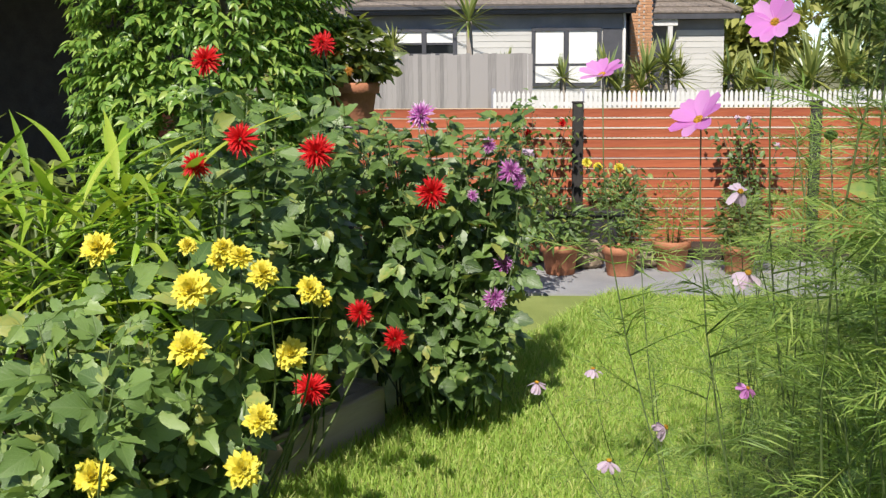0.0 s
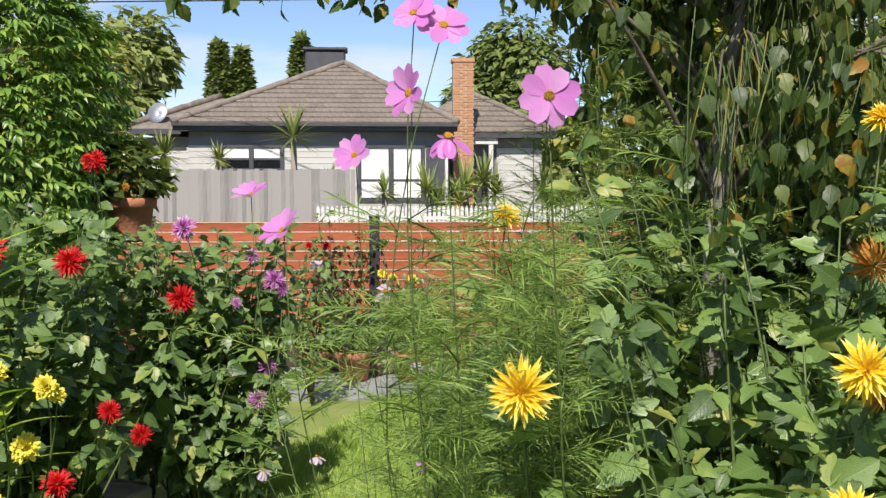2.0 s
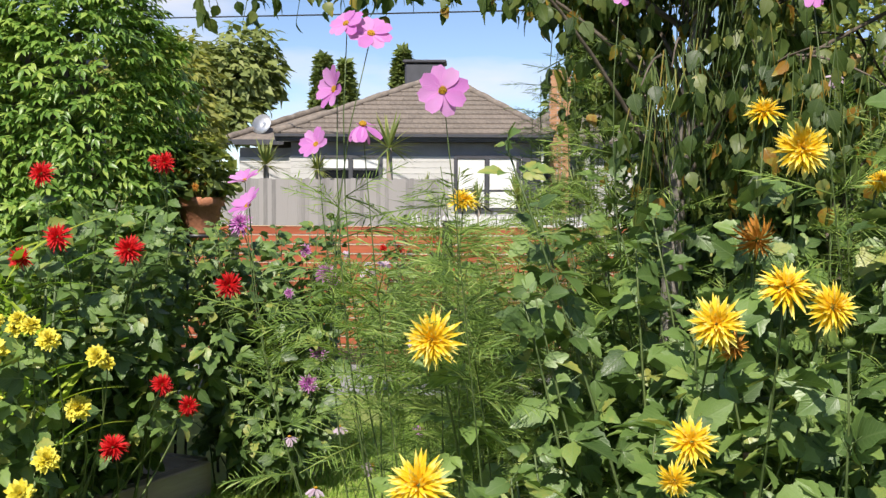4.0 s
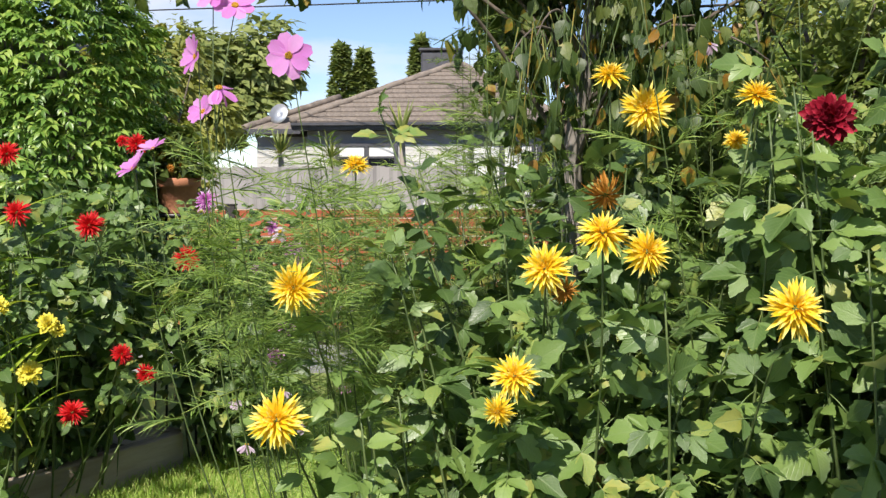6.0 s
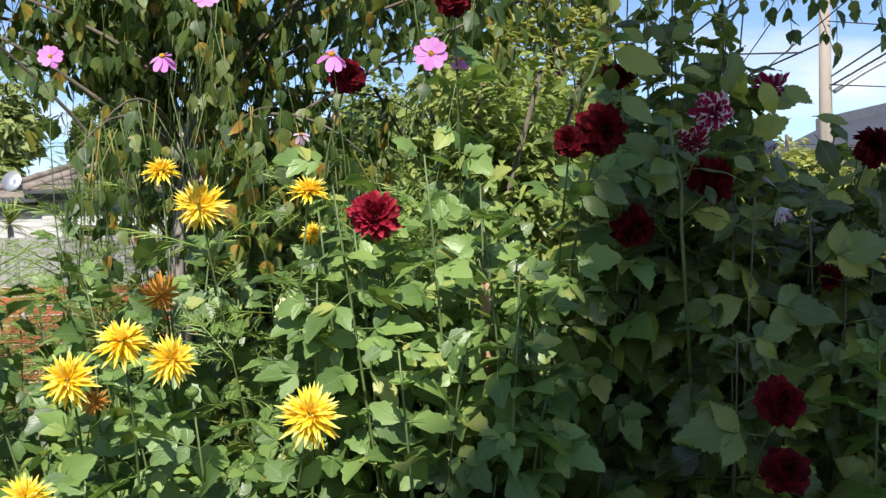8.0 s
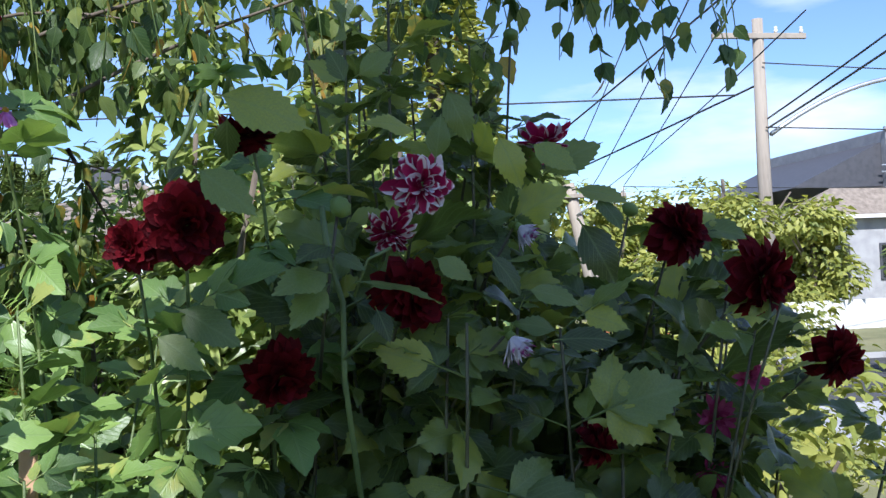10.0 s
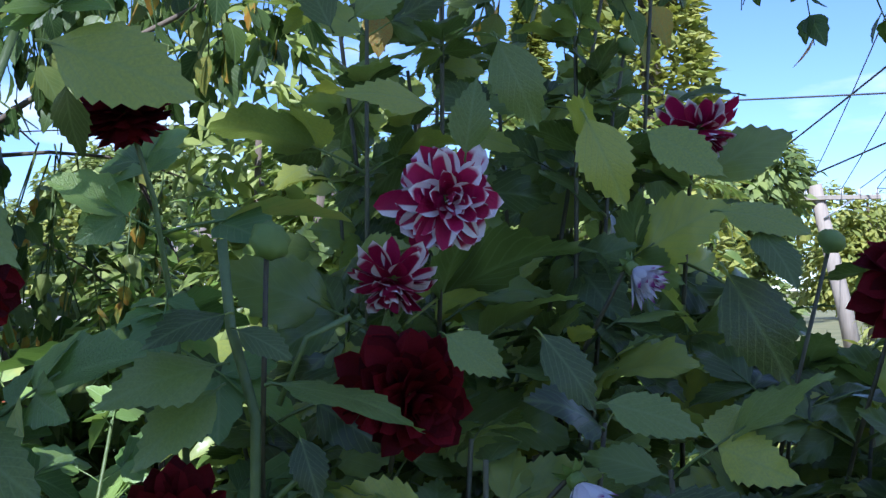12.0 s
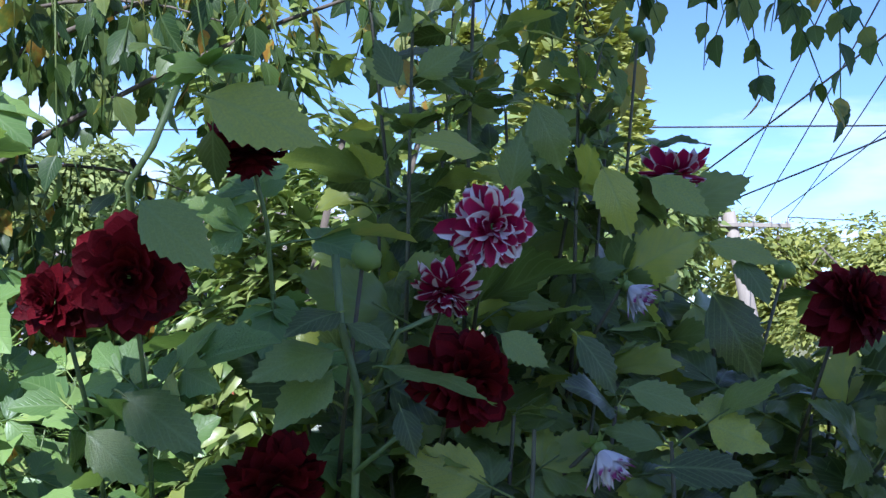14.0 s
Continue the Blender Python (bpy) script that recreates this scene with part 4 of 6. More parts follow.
dahlia("burgundy_dahlia", "leafy dahlia stems rising in shade behind the striped flowers", (2.75, 1.75, 0), [], LEAVES_SHADE, 0.125, scatter((2.58, 2.98, 1.5, 2.1, 1.2, 2.46), 27, 8), seed=8, ymin=1.2, xmax=3.12, stem=STEM_DARK)
dahlia("leafy_shrub", "low plant with bright yellow-green leaves in the sun", (3.05, 0.95, 0), [], LEAVES_BRIGHT, 0.10, scatter((2.98, 3.5, 0.82, 1.2, 0.6, 1.50), 22, 9), seed=9, ymin=0.72, group="", category="shrub")


# ---- feathery cosmos ----
def feather_leaf(name, seed):
    r = random.Random(seed)
    p = Pile()
    for k in range(13):
        y = 0.12 + 0.06 * k
        for side in (-1, 1):
            a = radians(side * r.uniform(35, 65))
            ln = 0.42 * (1 - 0.55 * k / 13) * r.uniform(0.7, 1.2)
            d = Vector((math.sin(a), math.cos(a), r.uniform(-0.25, 0.35)))
            p.add(*blade(ln, 0.0085, 2, 0.0, r.uniform(0.0, 0.5), 0.8), axes((0, y, -0.12 * y * y), d, (r.uniform(-1, 1), r.uniform(-0.3, 0.3), 1)))
            p.add(*blade(ln * 0.5, 0.009, 1, 0.0, 0.2, 0.8), axes(Vector((0, y, -0.12 * y * y)) + d * ln * 0.35, Vector((d.x * 0.4, d.y + 0.6, d.z)), (1, 0, 1)))
    v, f = tube_data([(0, 0, 0), (0, 0.5, -0.03), (0, 1.0, -0.12)], [0.010, 0.008, 0.005], 3)
    p.add(v, f, [(0.5, 0.2)] * len(v))
    return p.mesh(name, FEATHER)


FEATHERS = [feather_leaf("feathery_leaf", s) for s in range(4)]
FEATHER_RAW = [raw(q) for q in FEATHERS]


def cosmos(label, at, heads, ends, size=0.16, seed=1, most=150, gap=0.10, low=0.15):
    r = random.Random(seed)
    plant = empty("cosmos", at, label, "flowering plant", "cosmos in the right bed")
    base, count, rest = Vector(at), 0, Pile()
    jobs = []
    for kind, p, wide, facing in heads:
        z = add_head(plant, kind, p, wide, facing, r)
        jobs.append((Vector(p) - z * wide * 0.05, z, True))
    jobs += [(Vector(e), Vector((0, 0, 1)), False) for e in ends]
    for tip, z, is_head in jobs:
        out = 0.15 if is_head else 0.45
        foot = Vector((base.x + (tip.x - base.x) * out + r.uniform(-0.1, 0.1), base.y + (tip.y - base.y) * out + r.uniform(-0.1, 0.1), 0))
        knee = foot.lerp(tip, 0.6) + Vector((r.uniform(-0.1, 0.1), r.uniform(-0.1, 0.1), 0.06))
        if is_head:
            knee = tip - z * 0.2 - Vector((r.uniform(-0.28, 0.28), r.uniform(-0.2, 0.05), 0.38 * tip.z))
        pts = bezier(foot, knee, tip, 10)
        tube("stem", pts, [0.0036 - 0.0023 * i / 10 for i in range(11)], STEM, plant, 4)
        n = int((tip - foot).length / gap)
        for k in range(n):
            f = low + (1 - low) * k / n
            if is_head and f > 0.82:
                continue
            i = min(int(f * 10), 9)
            p = pts[i].lerp(pts[i + 1], f * 10 - i)
            for side in (0, 1):
                a = r.uniform(0, 2 * math.pi)
                s = size * r.uniform(0.6, 1.3)
                d = Vector((math.cos(a), math.sin(a), r.uniform(-0.2, 0.8)))
                if not free(p + d.normalized() * s * 0.6, s * 0.5):
                    continue
                m = local(plant, axes(p, d, (r.uniform(-0.4, 0.4), -0.3, 1), s))
                if count < most:
                    put("feathery_leaf", r.choice(FEATHERS), plant, m)
                    count += 1
                else:
                    rest.add(*r.choice(FEATHER_RAW), m)
    if rest.v:
        put("foliage", rest.mesh("foliage", FEATHER), plant, kind="stuff")
    return plant


cosmos("tall cosmos with feathery leaves and open pink-mauve flowers", (1.02, 1.6, 0), COSMOS_A, scatter((0.62, 1.05, 1.4, 2.2, 1.2, 1.75), 9, 21), seed=21, low=0.62)
cosmos("cosmos with feathery leaves and faded pale flowers over the lawn", (0.95, 2.6, 0), COSMOS_B, scatter((1.0, 1.8, 2.1, 3.4, 0.5, 1.2), 14, 22), seed=22, low=0.3)
cosmos("cosmos going to seed with a mass of feathery leaves", (1.15, 2.2, 0), [], scatter((0.98, 1.6, 1.75, 2.6, 0.6, 1.5), 13, 23), seed=23)
cosmos("tall cosmos with pink flowers under the birch", (1.85, 1.7, 0), COSMOS_C, scatter((1.3, 2.2, 1.6, 2.2, 1.0, 2.0), 16, 24) + scatter((0.98, 1.35, 1.95, 2.4, 1.3, 1.98), 9, 29), seed=24)
cosmos("bushy cosmos with a haze of feathery leaves beside the lawn", (0.85, 2.9, 0), [], scatter((0.46, 1.15, 2.5, 3.5, 0.35, 1.42), 20, 26), size=0.125, seed=26, low=0.25, gap=0.065)
cosmos("tall cosmos with feathery leaves among the birch twigs", (1.28, 2.6, 0), [], scatter((1.12, 1.42, 2.2, 3.0, 1.2, 2.25), 14, 27), size=0.115, seed=27, low=0.35, gap=0.065)
cosmos("cosmos with soft feathery leaves between lawn and golden dahlias", (1.02, 1.95, 0), [], scatter((0.92, 1.12, 1.7, 2.2, 1.15, 1.64), 13, 28), size=0.115, seed=28, low=0.4, gap=0.065)
cosmos("cosmos with airy feathery leaves over the lawn's edge", (0.9, 2.3, 0), [], scatter((0.70, 0.98, 1.95, 2.5, 1.1, 1.58), 8, 30), size=0.115, seed=30, low=0.5, gap=0.065)
cosmos("cosmos with thin feathery stems beside the paved path", (1.3, 4.2, 0), [], scatter((0.9, 1.9, 3.4, 5.0, 0.3, 0.85), 16, 25), seed=25)


# ---- strap-leaved clump, climbing vine ----
def strap_clump(at, n, seed):
    r = random.Random(seed)
    plant = empty("strap_leaved_plant", at, "clump of arching bright green strap leaves", "shrub")
    shapes = []
    for s in range(4):
        b = blade(1.0, 0.044, 9, 0.35, 0.25 + 0.18 * s, 1.1, 0.0, 0.35)
        shapes.append(mesh_of("strap_leaf", b[0], b[1], STRAP, b[2], True))
    for _ in range(n):
        p = Vector((r.uniform(-0.6, 0.42), r.uniform(-0.55, 0.35), r.uniform(0.45, 1.3)))
        a = r.uniform(0, 2 * math.pi)
        d = Vector((math.cos(a), math.sin(a) - 0.3, r.uniform(0.3, 1.6)))
        size = r.uniform(0.28, 0.5)
        if free(Vector(at) + p + d.normalized() * size * 0.5, size * 0.5):
            put("strap_leaf", r.choice(shapes), plant, axes(p, d, (-d.x, -d.y, 1.2), size))
    for k in range(10):
        x, y = r.uniform(-0.45, 0.4), r.uniform(-0.3, 0.3)
        tube("cane", [Vector(at) + Vector((x, y, 0)), Vector(at) + Vector((x * 1.1, y, 0.7)), Vector(at) + Vector((x * 1.25, y * 1.1, 1.25))], [0.012, 0.010, 0.006], STEM, plant, 5)
    return plant


strap_clump((-1.50, 3.95, 0), 300, 31)
strap_clump((-1.25, 3.95, 0), 130, 32)


def pinnate(name, mat, pairs=3, seed=0, half=0.10):
    r = random.Random(seed)
    p = Pile()
    v, f = tube_data([(0, 0, 0), (0, 0.5, 0.02), (0, 0.8, -0.02)], [0.012, 0.01, 0.007], 3)
    p.add(v, f, [(0.5, 0.1)] * len(v))
    p.add(*blade(0.5, half, 5, 0.3, 0.3, 1.2), Matrix.Translation((0, 0.7, 0)) @ pose(0, 0, 0, -10, 0, 0))
    for k in range(pairs):
        for s in (-1, 1):
            p.add(*blade(0.42, half * 0.85, 4, 0.3, 0.35, 1.2), Matrix.Translation((0, 0.2 + 0.22 * k, 0)) @ pose(0, 0, 0, r.uniform(-20, 10), 0, s * r.uniform(48, 66)))
    return p.mesh(name, mat)


PINNATE = [pinnate("leaf", VINE, 3, s) for s in range(3)]


def crown_points(centre, radii, n, r, shell=0.55):
    out = []
    while len(out) < n:
        d = Vector((r.gauss(0, 1), r.gauss(0, 1), r.gauss(0, 1))).normalized()
        bump = 1 + 0.22 * noise.noise(d * 2.3 + Vector(centre))
        q = shell + (1 - shell) * r.random() ** 0.5
        out.append((Vector(centre) + Vector((d.x * radii[0], d.y * radii[1], d.z * radii[2])) * q * bump, d))
    return out


def clump_mesh(name, shapes, mat, places, size, r, droop=-0.3, sway=0.8):
    """One mesh of many leaves at the places, each turned outwards and hanging a little."""
    p = Pile()
    for at, d in places:
        v, f, uv = r.choice(shapes)
        along = Vector((d.x + r.uniform(-sway, sway), d.y + r.uniform(-sway, sway), d.z * 0.4 + droop + r.uniform(-0.4, 0.4)))
        p.add(v, f, uv, axes(at, along, d + Vector((r.uniform(-0.5, 0.5), r.uniform(-0.5, 0.5), 0.6)), size * r.uniform(0.7, 1.3)))
    return p.mesh(name, mat)


def vine_mound(at, seed):
    r = random.Random(seed)
    plant = empty("climbing_vine", at, "tall mound of glossy green climbing vine with small leaves", "climbing plant")
    o = Vector(at)
    tube("trunk", [o, o + Vector((0.05, 0, 1.2)), o + Vector((-0.1, 0, 2.6))], [0.05, 0.04, 0.02], DARK_BARK, plant, 7)
    pts = crown_points((-0.15, 0, 1.72), (0.60, 0.6, 1.6), 6500, r, 0.74)
    pts = [q for q in pts if q[0].z > 0.35 and q[0].y < 0.6]
    near = [q for q in pts if q[0].y < -0.35][:300]
    for q, d in near:
        put("leaf", r.choice(PINNATE), plant, axes(q, Vector((d.x + r.uniform(-0.7, 0.7), d.y, -0.4 + r.uniform(-0.4, 0.5))), d + Vector((0, 0, 0.7)), r.uniform(0.10, 0.15)))
    rest = [q for q in pts if q[0].y >= -0.35 or r.random() < 0.6]
    put("leaves", clump_mesh("leaves", [raw(m) for m in PINNATE], VINE, rest, 0.12, r), plant, kind="stuff")
    return plant


vine_mound((-1.30, 5.6, 0), 41)


# ---- weeping birch ----
def birch(at, seed):
    r = random.Random(seed)
    tree = empty("birch_tree", at, "young weeping birch with pale trunk and some yellowed leaves", "tree")
    o = Vector(at)
    spine = [o, o + Vector((0.02, 0, 0.9)), o + Vector((0.03, 0.0, 1.7)), o + Vector((0.12, 0.02, 2.3)), o + Vector((0.3, 0.05, 3.1)), o + Vector((0.42, 0.1, 4.2))]
    tube("trunk", spine, [0.042, 0.036, 0.031, 0.028, 0.02, 0.01], BARK, tree, 10)
    shapes = []
    for s in range(3):
        b = blade(1.0, 0.36, 8, 0.2, 0.15 + 0.1 * s, 1.0, 0.07, 0.3)
        shapes.append(mesh_of("leaf", b[0], b[1], BIRCH, b[2], True))
    raws = [raw(m) for m in shapes]
    near, rest = 0, Pile()
    for k in range(92):
        q = r.uniform(0.38, 1.0)
        i = min(int(q * 5), 4)
        start = spine[i].lerp(spine[i + 1], q * 5 - i)
        a = r.uniform(0, 2 * math.pi)
        reach = r.uniform(0.35, 1.15)
        tip = start + Vector((math.cos(a) * reach, math.sin(a) * reach * 0.7, r.uniform(-0.1, 0.7)))
        if k < 5:
            tip = Vector((2.9 + 0.18 * k, 1.8 + 0.06 * k, 2.46 + 0.05 * (k % 3)))
        elif k < 12:
            tip = Vector((1.0 - 0.09 * k, 1.9 + 0.07 * k, 2.42 + 0.03 * (k % 3)))
        elif k < 20:
            tip = Vector((1.12 + 0.03 * (k - 12), 2.3 + 0.1 * (k - 12), 2.3 + 0.06 * (k % 3)))
        tip.y = max(tip.y, 1.3 + r.uniform(0, 0.4))
        floor = 1.55 if 1.15 < tip.x < 2.3 else 2.2
        tip.z = max(tip.z, floor + 0.2)
        arm = bezier(start, start.lerp(tip, 0.5) + Vector((0, 0, 0.25)), tip, 8)
        tube("branch", arm, [0.008 - 0.0008 * j for j in range(9)], DARK_BARK, tree, 5)
        for j in range(2, 9):
            for _ in range(3):
                t0 = arm[j] + Vector((r.uniform(-0.06, 0.06), r.uniform(-0.06, 0.06), 0))
                hang = r.uniform(0.12, 0.5)
                if t0.z - hang < floor:
                    hang = max(t0.z - floor - r.uniform(0, 0.2), 0.05)
                t1 = t0 + Vector((r.uniform(-0.1, 0.1), r.uniform(-0.1, 0.1), -hang))
                n = len(rest.v)
                v, f = tube_data([t0 - o, (t0 + t1) / 2 - o, t1 - o], [0.0022, 0.0018, 0.001], 3)
                rest.add(v, f, [(0.5, 0.1)] * len(v))
                for c in range(max(3, int(hang / 0.035))):
                    p = t0.lerp(t1, r.random())
                    s = r.uniform(0.036, 0.064)
                    if not free(p, s):
                        continue
                    d = Vector((r.uniform(-0.6, 0.6), r.uniform(-0.6, 0.6), -1))
                    m = axes(p, d, (r.uniform(-1, 1), r.uniform(-1, 0.2), 0.5), s)
                    if near < 300 and p.z < 2.45 and p.y < 2.0:
                        put("leaf", r.choice(shapes), tree, local(tree, m))
                        near += 1
                    else:
                        rest.add(*r.choice(raws), Matrix.Translation(-o) @ m)
    put("leaves", rest.mesh("leaves", BIRCH), tree, kind="stuff")
    return tree


birch((1.47, 2.25, 0), 51)


# ---- ground, lawn, path, street ----
def sheet(name, x0, x1, y0, y1, z, mat, label, cells=1, wave=0.0):
    verts, faces = [], []
    for j in range(cells + 1):
        for i in range(cells + 1):
            x, y = x0 + (x1 - x0) * i / cells, y0 + (y1 - y0) * j / cells
            verts.append((x, y, z + wave * noise.noise((x * 0.9, y * 0.9, 0.3))))
    for j in range(cells):
        for i in range(cells):
            a = j * (cells + 1) + i
            faces.append((a, a + 1, a + cells + 2, a + cells + 1))
    return put(name, mesh_of(name, verts, faces, mat, smooth=True), label=label, kind="structure")


sheet("ground", -900, 900, -700, 1100, -0.06, EARTH, "wide flat ground of dry grass and earth")
sheet("lawn", -3.0, 6.0, -2.4, 8.2, 0.0, LAWN, "short bright green garden lawn", 60, 0.03)
sheet("garden_bed", 1.2, 6.0, 0.65, 4.7, 0.035, SOIL, "bare dark soil under the right bed", 40, 0.03)
box("garden_path", (-3.0, 6.0, 8.2, 9.75, -0.05, 0.03), CONCRETE, label="pale grey concrete path between lawn and fence", kind="structure")
box("fence_bed", (-3.0, 6.0, 9.75, 10.25, -0.05, 0.12), SOIL, label="narrow dark mulch bed along the fence", kind="structure")
box("pavement_near", (-60, 90, 10.6, 13.2, -0.05, 0.05), CONCRETE, label="concrete pavement beyond the fence", kind="structure")
box("road", (-90, 120, 13.4, 21.5, -0.05, -0.02), ASPHALT, label="dark asphalt street", kind="structure")
box("kerb", (-90, 120, 13.2, 13.4, -0.05, 0.09), CONCRETE, label="concrete kerb", kind="structure")
box("kerb", (-90, 120, 21.5, 21.7, -0.05, 0.09), CONCRETE, label="concrete kerb", kind="structure")


def lawn_grass():
    r = np.random.RandomState(5)
    n = 135000
    u = r.rand(n)
    y = 1.6 + 6.6 * r.rand(n) ** 0.75
    x = -0.85 + u * 3.0
    keep = (x > -1.05 + (y - 3.9) * 0.42) & ((x < 1.3) | (y > 4.6))
    x, y = x[keep], y[keep]
    n = len(x)
    tall = 0.028 + 0.035 * r.rand(n) ** 2
    edge = np.abs(x - (-0.62 + (y - 4.3) * 0.42)) < 0.16
    tall[edge] *= 2.0
    a = r.rand(n) * 2 * np.pi
    w = 0.0022 + 0.0016 * r.rand(n)
    lean = tall * (0.2 + 0.7 * r.rand(n))
    b = r.rand(n) * 2 * np.pi
    z0 = np.full(n, -0.01)
    px, py = np.cos(a) * w, np.sin(a) * w
    lx, ly = np.cos(b) * lean, np.sin(b) * lean
    v = np.empty((n, 5, 3))
    v[:, 0] = np.stack([x - px, y - py, z0], 1)
    v[:, 1] = np.stack([x + px, y + py, z0], 1)
    v[:, 2] = np.stack([x + px * 0.8 + lx * 0.35, y + py * 0.8 + ly * 0.35, tall * 0.6], 1)
    v[:, 3] = np.stack([x - px * 0.8 + lx * 0.35, y - py * 0.8 + ly * 0.35, tall * 0.6], 1)
    v[:, 4] = np.stack([x + lx, y + ly, tall], 1)
    base = np.arange(n)[:, None] * 5
    quads = (base + np.array([[0, 1, 2, 3]])).tolist()
    tris = (base + np.array([[3, 2, 4]])).tolist()
    uv = np.tile([(0, 0), (1, 0), (1, 0.6), (0, 0.6), (0.5, 1)], (n, 1))
    me = mesh_of("grass", v.reshape(-1, 3), quads + tris, GRASS, uv)
    put("grass", me, label="short lawn grass, longer along the edges", category="grass", kind="stuff")


lawn_grass()


def beam(name, a, b, wide, high, mat, label, category, group=""):
    a, b = Vector(a), Vector(b)
    ln = (b - a).length
    me = bm_mesh(name, box_data(-wide / 2, wide / 2, 0, ln, -high, 0, 0.008), mat)
    return put(name, me, None, axes(a, b - a, (0, 0, 1)), label, category, group)


beam("sleeper", (-0.50, 4.92, 0.235), (-1.42, 2.92, 0.235), 0.075, 0.24, SLEEPER, "weathered grey timber sleeper edging the dahlia bed", "garden edging", "sleepers")
beam("sleeper", (-1.43, 2.90, 0.235), (-2.2, 1.22, 0.235), 0.075, 0.24, SLEEPER, "weathered grey timber sleeper edging the dahlia bed", "garden edging", "sleepers")
beam("sleeper", (-0.52, 4.97, 0.235), (-2.6, 5.9, 0.235), 0.075, 0.24, SLEEPER, "weathered grey timber sleeper closing the dahlia bed", "garden edging", "sleepers")


def bed_soil():
    outline = [(-0.56, 4.90), (-2.25, 1.25), (-3.0, 1.25), (-3.0, 5.95), (-2.6, 5.85)]
    verts = [(x, y, 0.13) for x, y in outline]
    put("garden_bed", mesh_of("garden_bed", verts, [tuple(range(5))], SOIL), label="raised bed of dark garden soil", kind="structure")


bed_soil()


# ---- pots along the path ----
def bush(name, parent, centre, radii, n, mat, size, seed, half=0.2):
    r = random.Random(seed)
    shapes = [blade(1.0, half, 4, 0.3, 0.3, 1.0), blade(1.0, half * 0.7, 4, 0.2, 0.5, 1.0)]
    me = clump_mesh(name, shapes, mat, crown_points(centre, radii, n, r, 0.3), size, r, 0.2)
    return put(name, me, parent, kind="stuff")


def pot(at, wide, high, seed, label, leaf=LEAF, tall=0.35, half=0.16):
    thing = empty("potted_plant", at, label, "potted plant", "pots on the path")
    w = wide / 2
    lathe("pot", [(0.0, 0.0), (w * 0.72, 0.0), (w * 0.76, 0.01), (w * 0.93, high * 0.74), (w * 1.06, high * 0.75), (w * 1.08, high * 0.97), (w * 1.04, high), (w * 0.95, high), (w * 0.9, high * 0.86), (0, high * 0.86)], TERRACOTTA, thing)
    bush("foliage", thing, (0, 0, high + tall * 0.45), (w * 1.5, w * 1.3, tall * 0.6), 420, leaf, 0.09, seed, half)
    for k in range(6):
        r = random.Random(seed * 9 + k)
        x, y = r.uniform(-0.08, 0.08), r.uniform(-0.08, 0.08)
        tube("stem", [Vector(at) + Vector((x, y, high * 0.84)), Vector(at) + Vector((x * 2.2, y * 2, high + tall * 0.6))], [0.006, 0.003], STEM, thing, 4)
    return thing


pot((0.49, 9.05, 0.03), 0.31, 0.25, 61, "terracotta pot with a low green shrub on the path")
pot((0.98, 9.0, 0.03), 0.29, 0.24, 62, "terracotta pot with upright leafy stems on the path", tall=0.55, half=0.1)
pot((0.16, 9.3, 0.03), 0.26, 0.22, 63, "small terracotta pot crowded by green leaves", FAR_GOLD)
pot((1.42, 9.25, 0.03), 0.30, 0.25, 64, "terracotta pot with thin feathery green growth", FEATHER, 0.5, 0.06)
pot((1.95, 9.1, 0.03), 0.28, 0.24, 65, "terracotta pot with straggling grey-green leaves", FAR_LEAF, 0.4)


def stone(at, size, seed, mat):
    bm = bmesh.new()
    bmesh.ops.create_icosphere(bm, subdivisions=2, radius=1)
    for v in bm.verts:
        k = 1 + 0.25 * noise.noise(v.co * 1.6 + Vector((seed, 0, 0)))
        v.co = Vector((v.co.x * size[0] * k, v.co.y * size[1] * k, v.co.z * size[2] * k))
    put("rock", bm_mesh("rock", bm, mat), None, Matrix.Translation(at), "rough pale brown rock beside the pots", "rock", "rocks by the pots")


SANDSTONE = plain("sandstone", (0.20, 0.15, 0.10), (0.42, 0.34, 0.25), 0.9, 8, 50, 0.7)
stone((0.72, 9.35, 0.14), (0.16, 0.13, 0.14), 3, SANDSTONE)
stone((1.2, 9.4, 0.13), (0.18, 0.13, 0.12), 5, SANDSTONE)
stone((0.3, 9.6, 0.12), (0.14, 0.1, 0.1), 8, SANDSTONE)


def hose_box():
    t = empty("storage_tub", (0.62, 9.88, 0.12), "low black plastic tub with a loose lid behind the pots", "tub")
    box("body", (0.22, 1.02, 9.72, 10.06, 0.12, 0.42), BLACK_PLASTIC, t, 0.02)
    box("lid", (0.17, 1.07, 9.68, 10.10, 0.42, 0.47), BLACK_PLASTIC, t, 0.012)
    box("handle", (0.55, 0.69, 9.655, 9.68, 0.43, 0.455), BLACK_PLASTIC, t, 0.005)


hose_box()


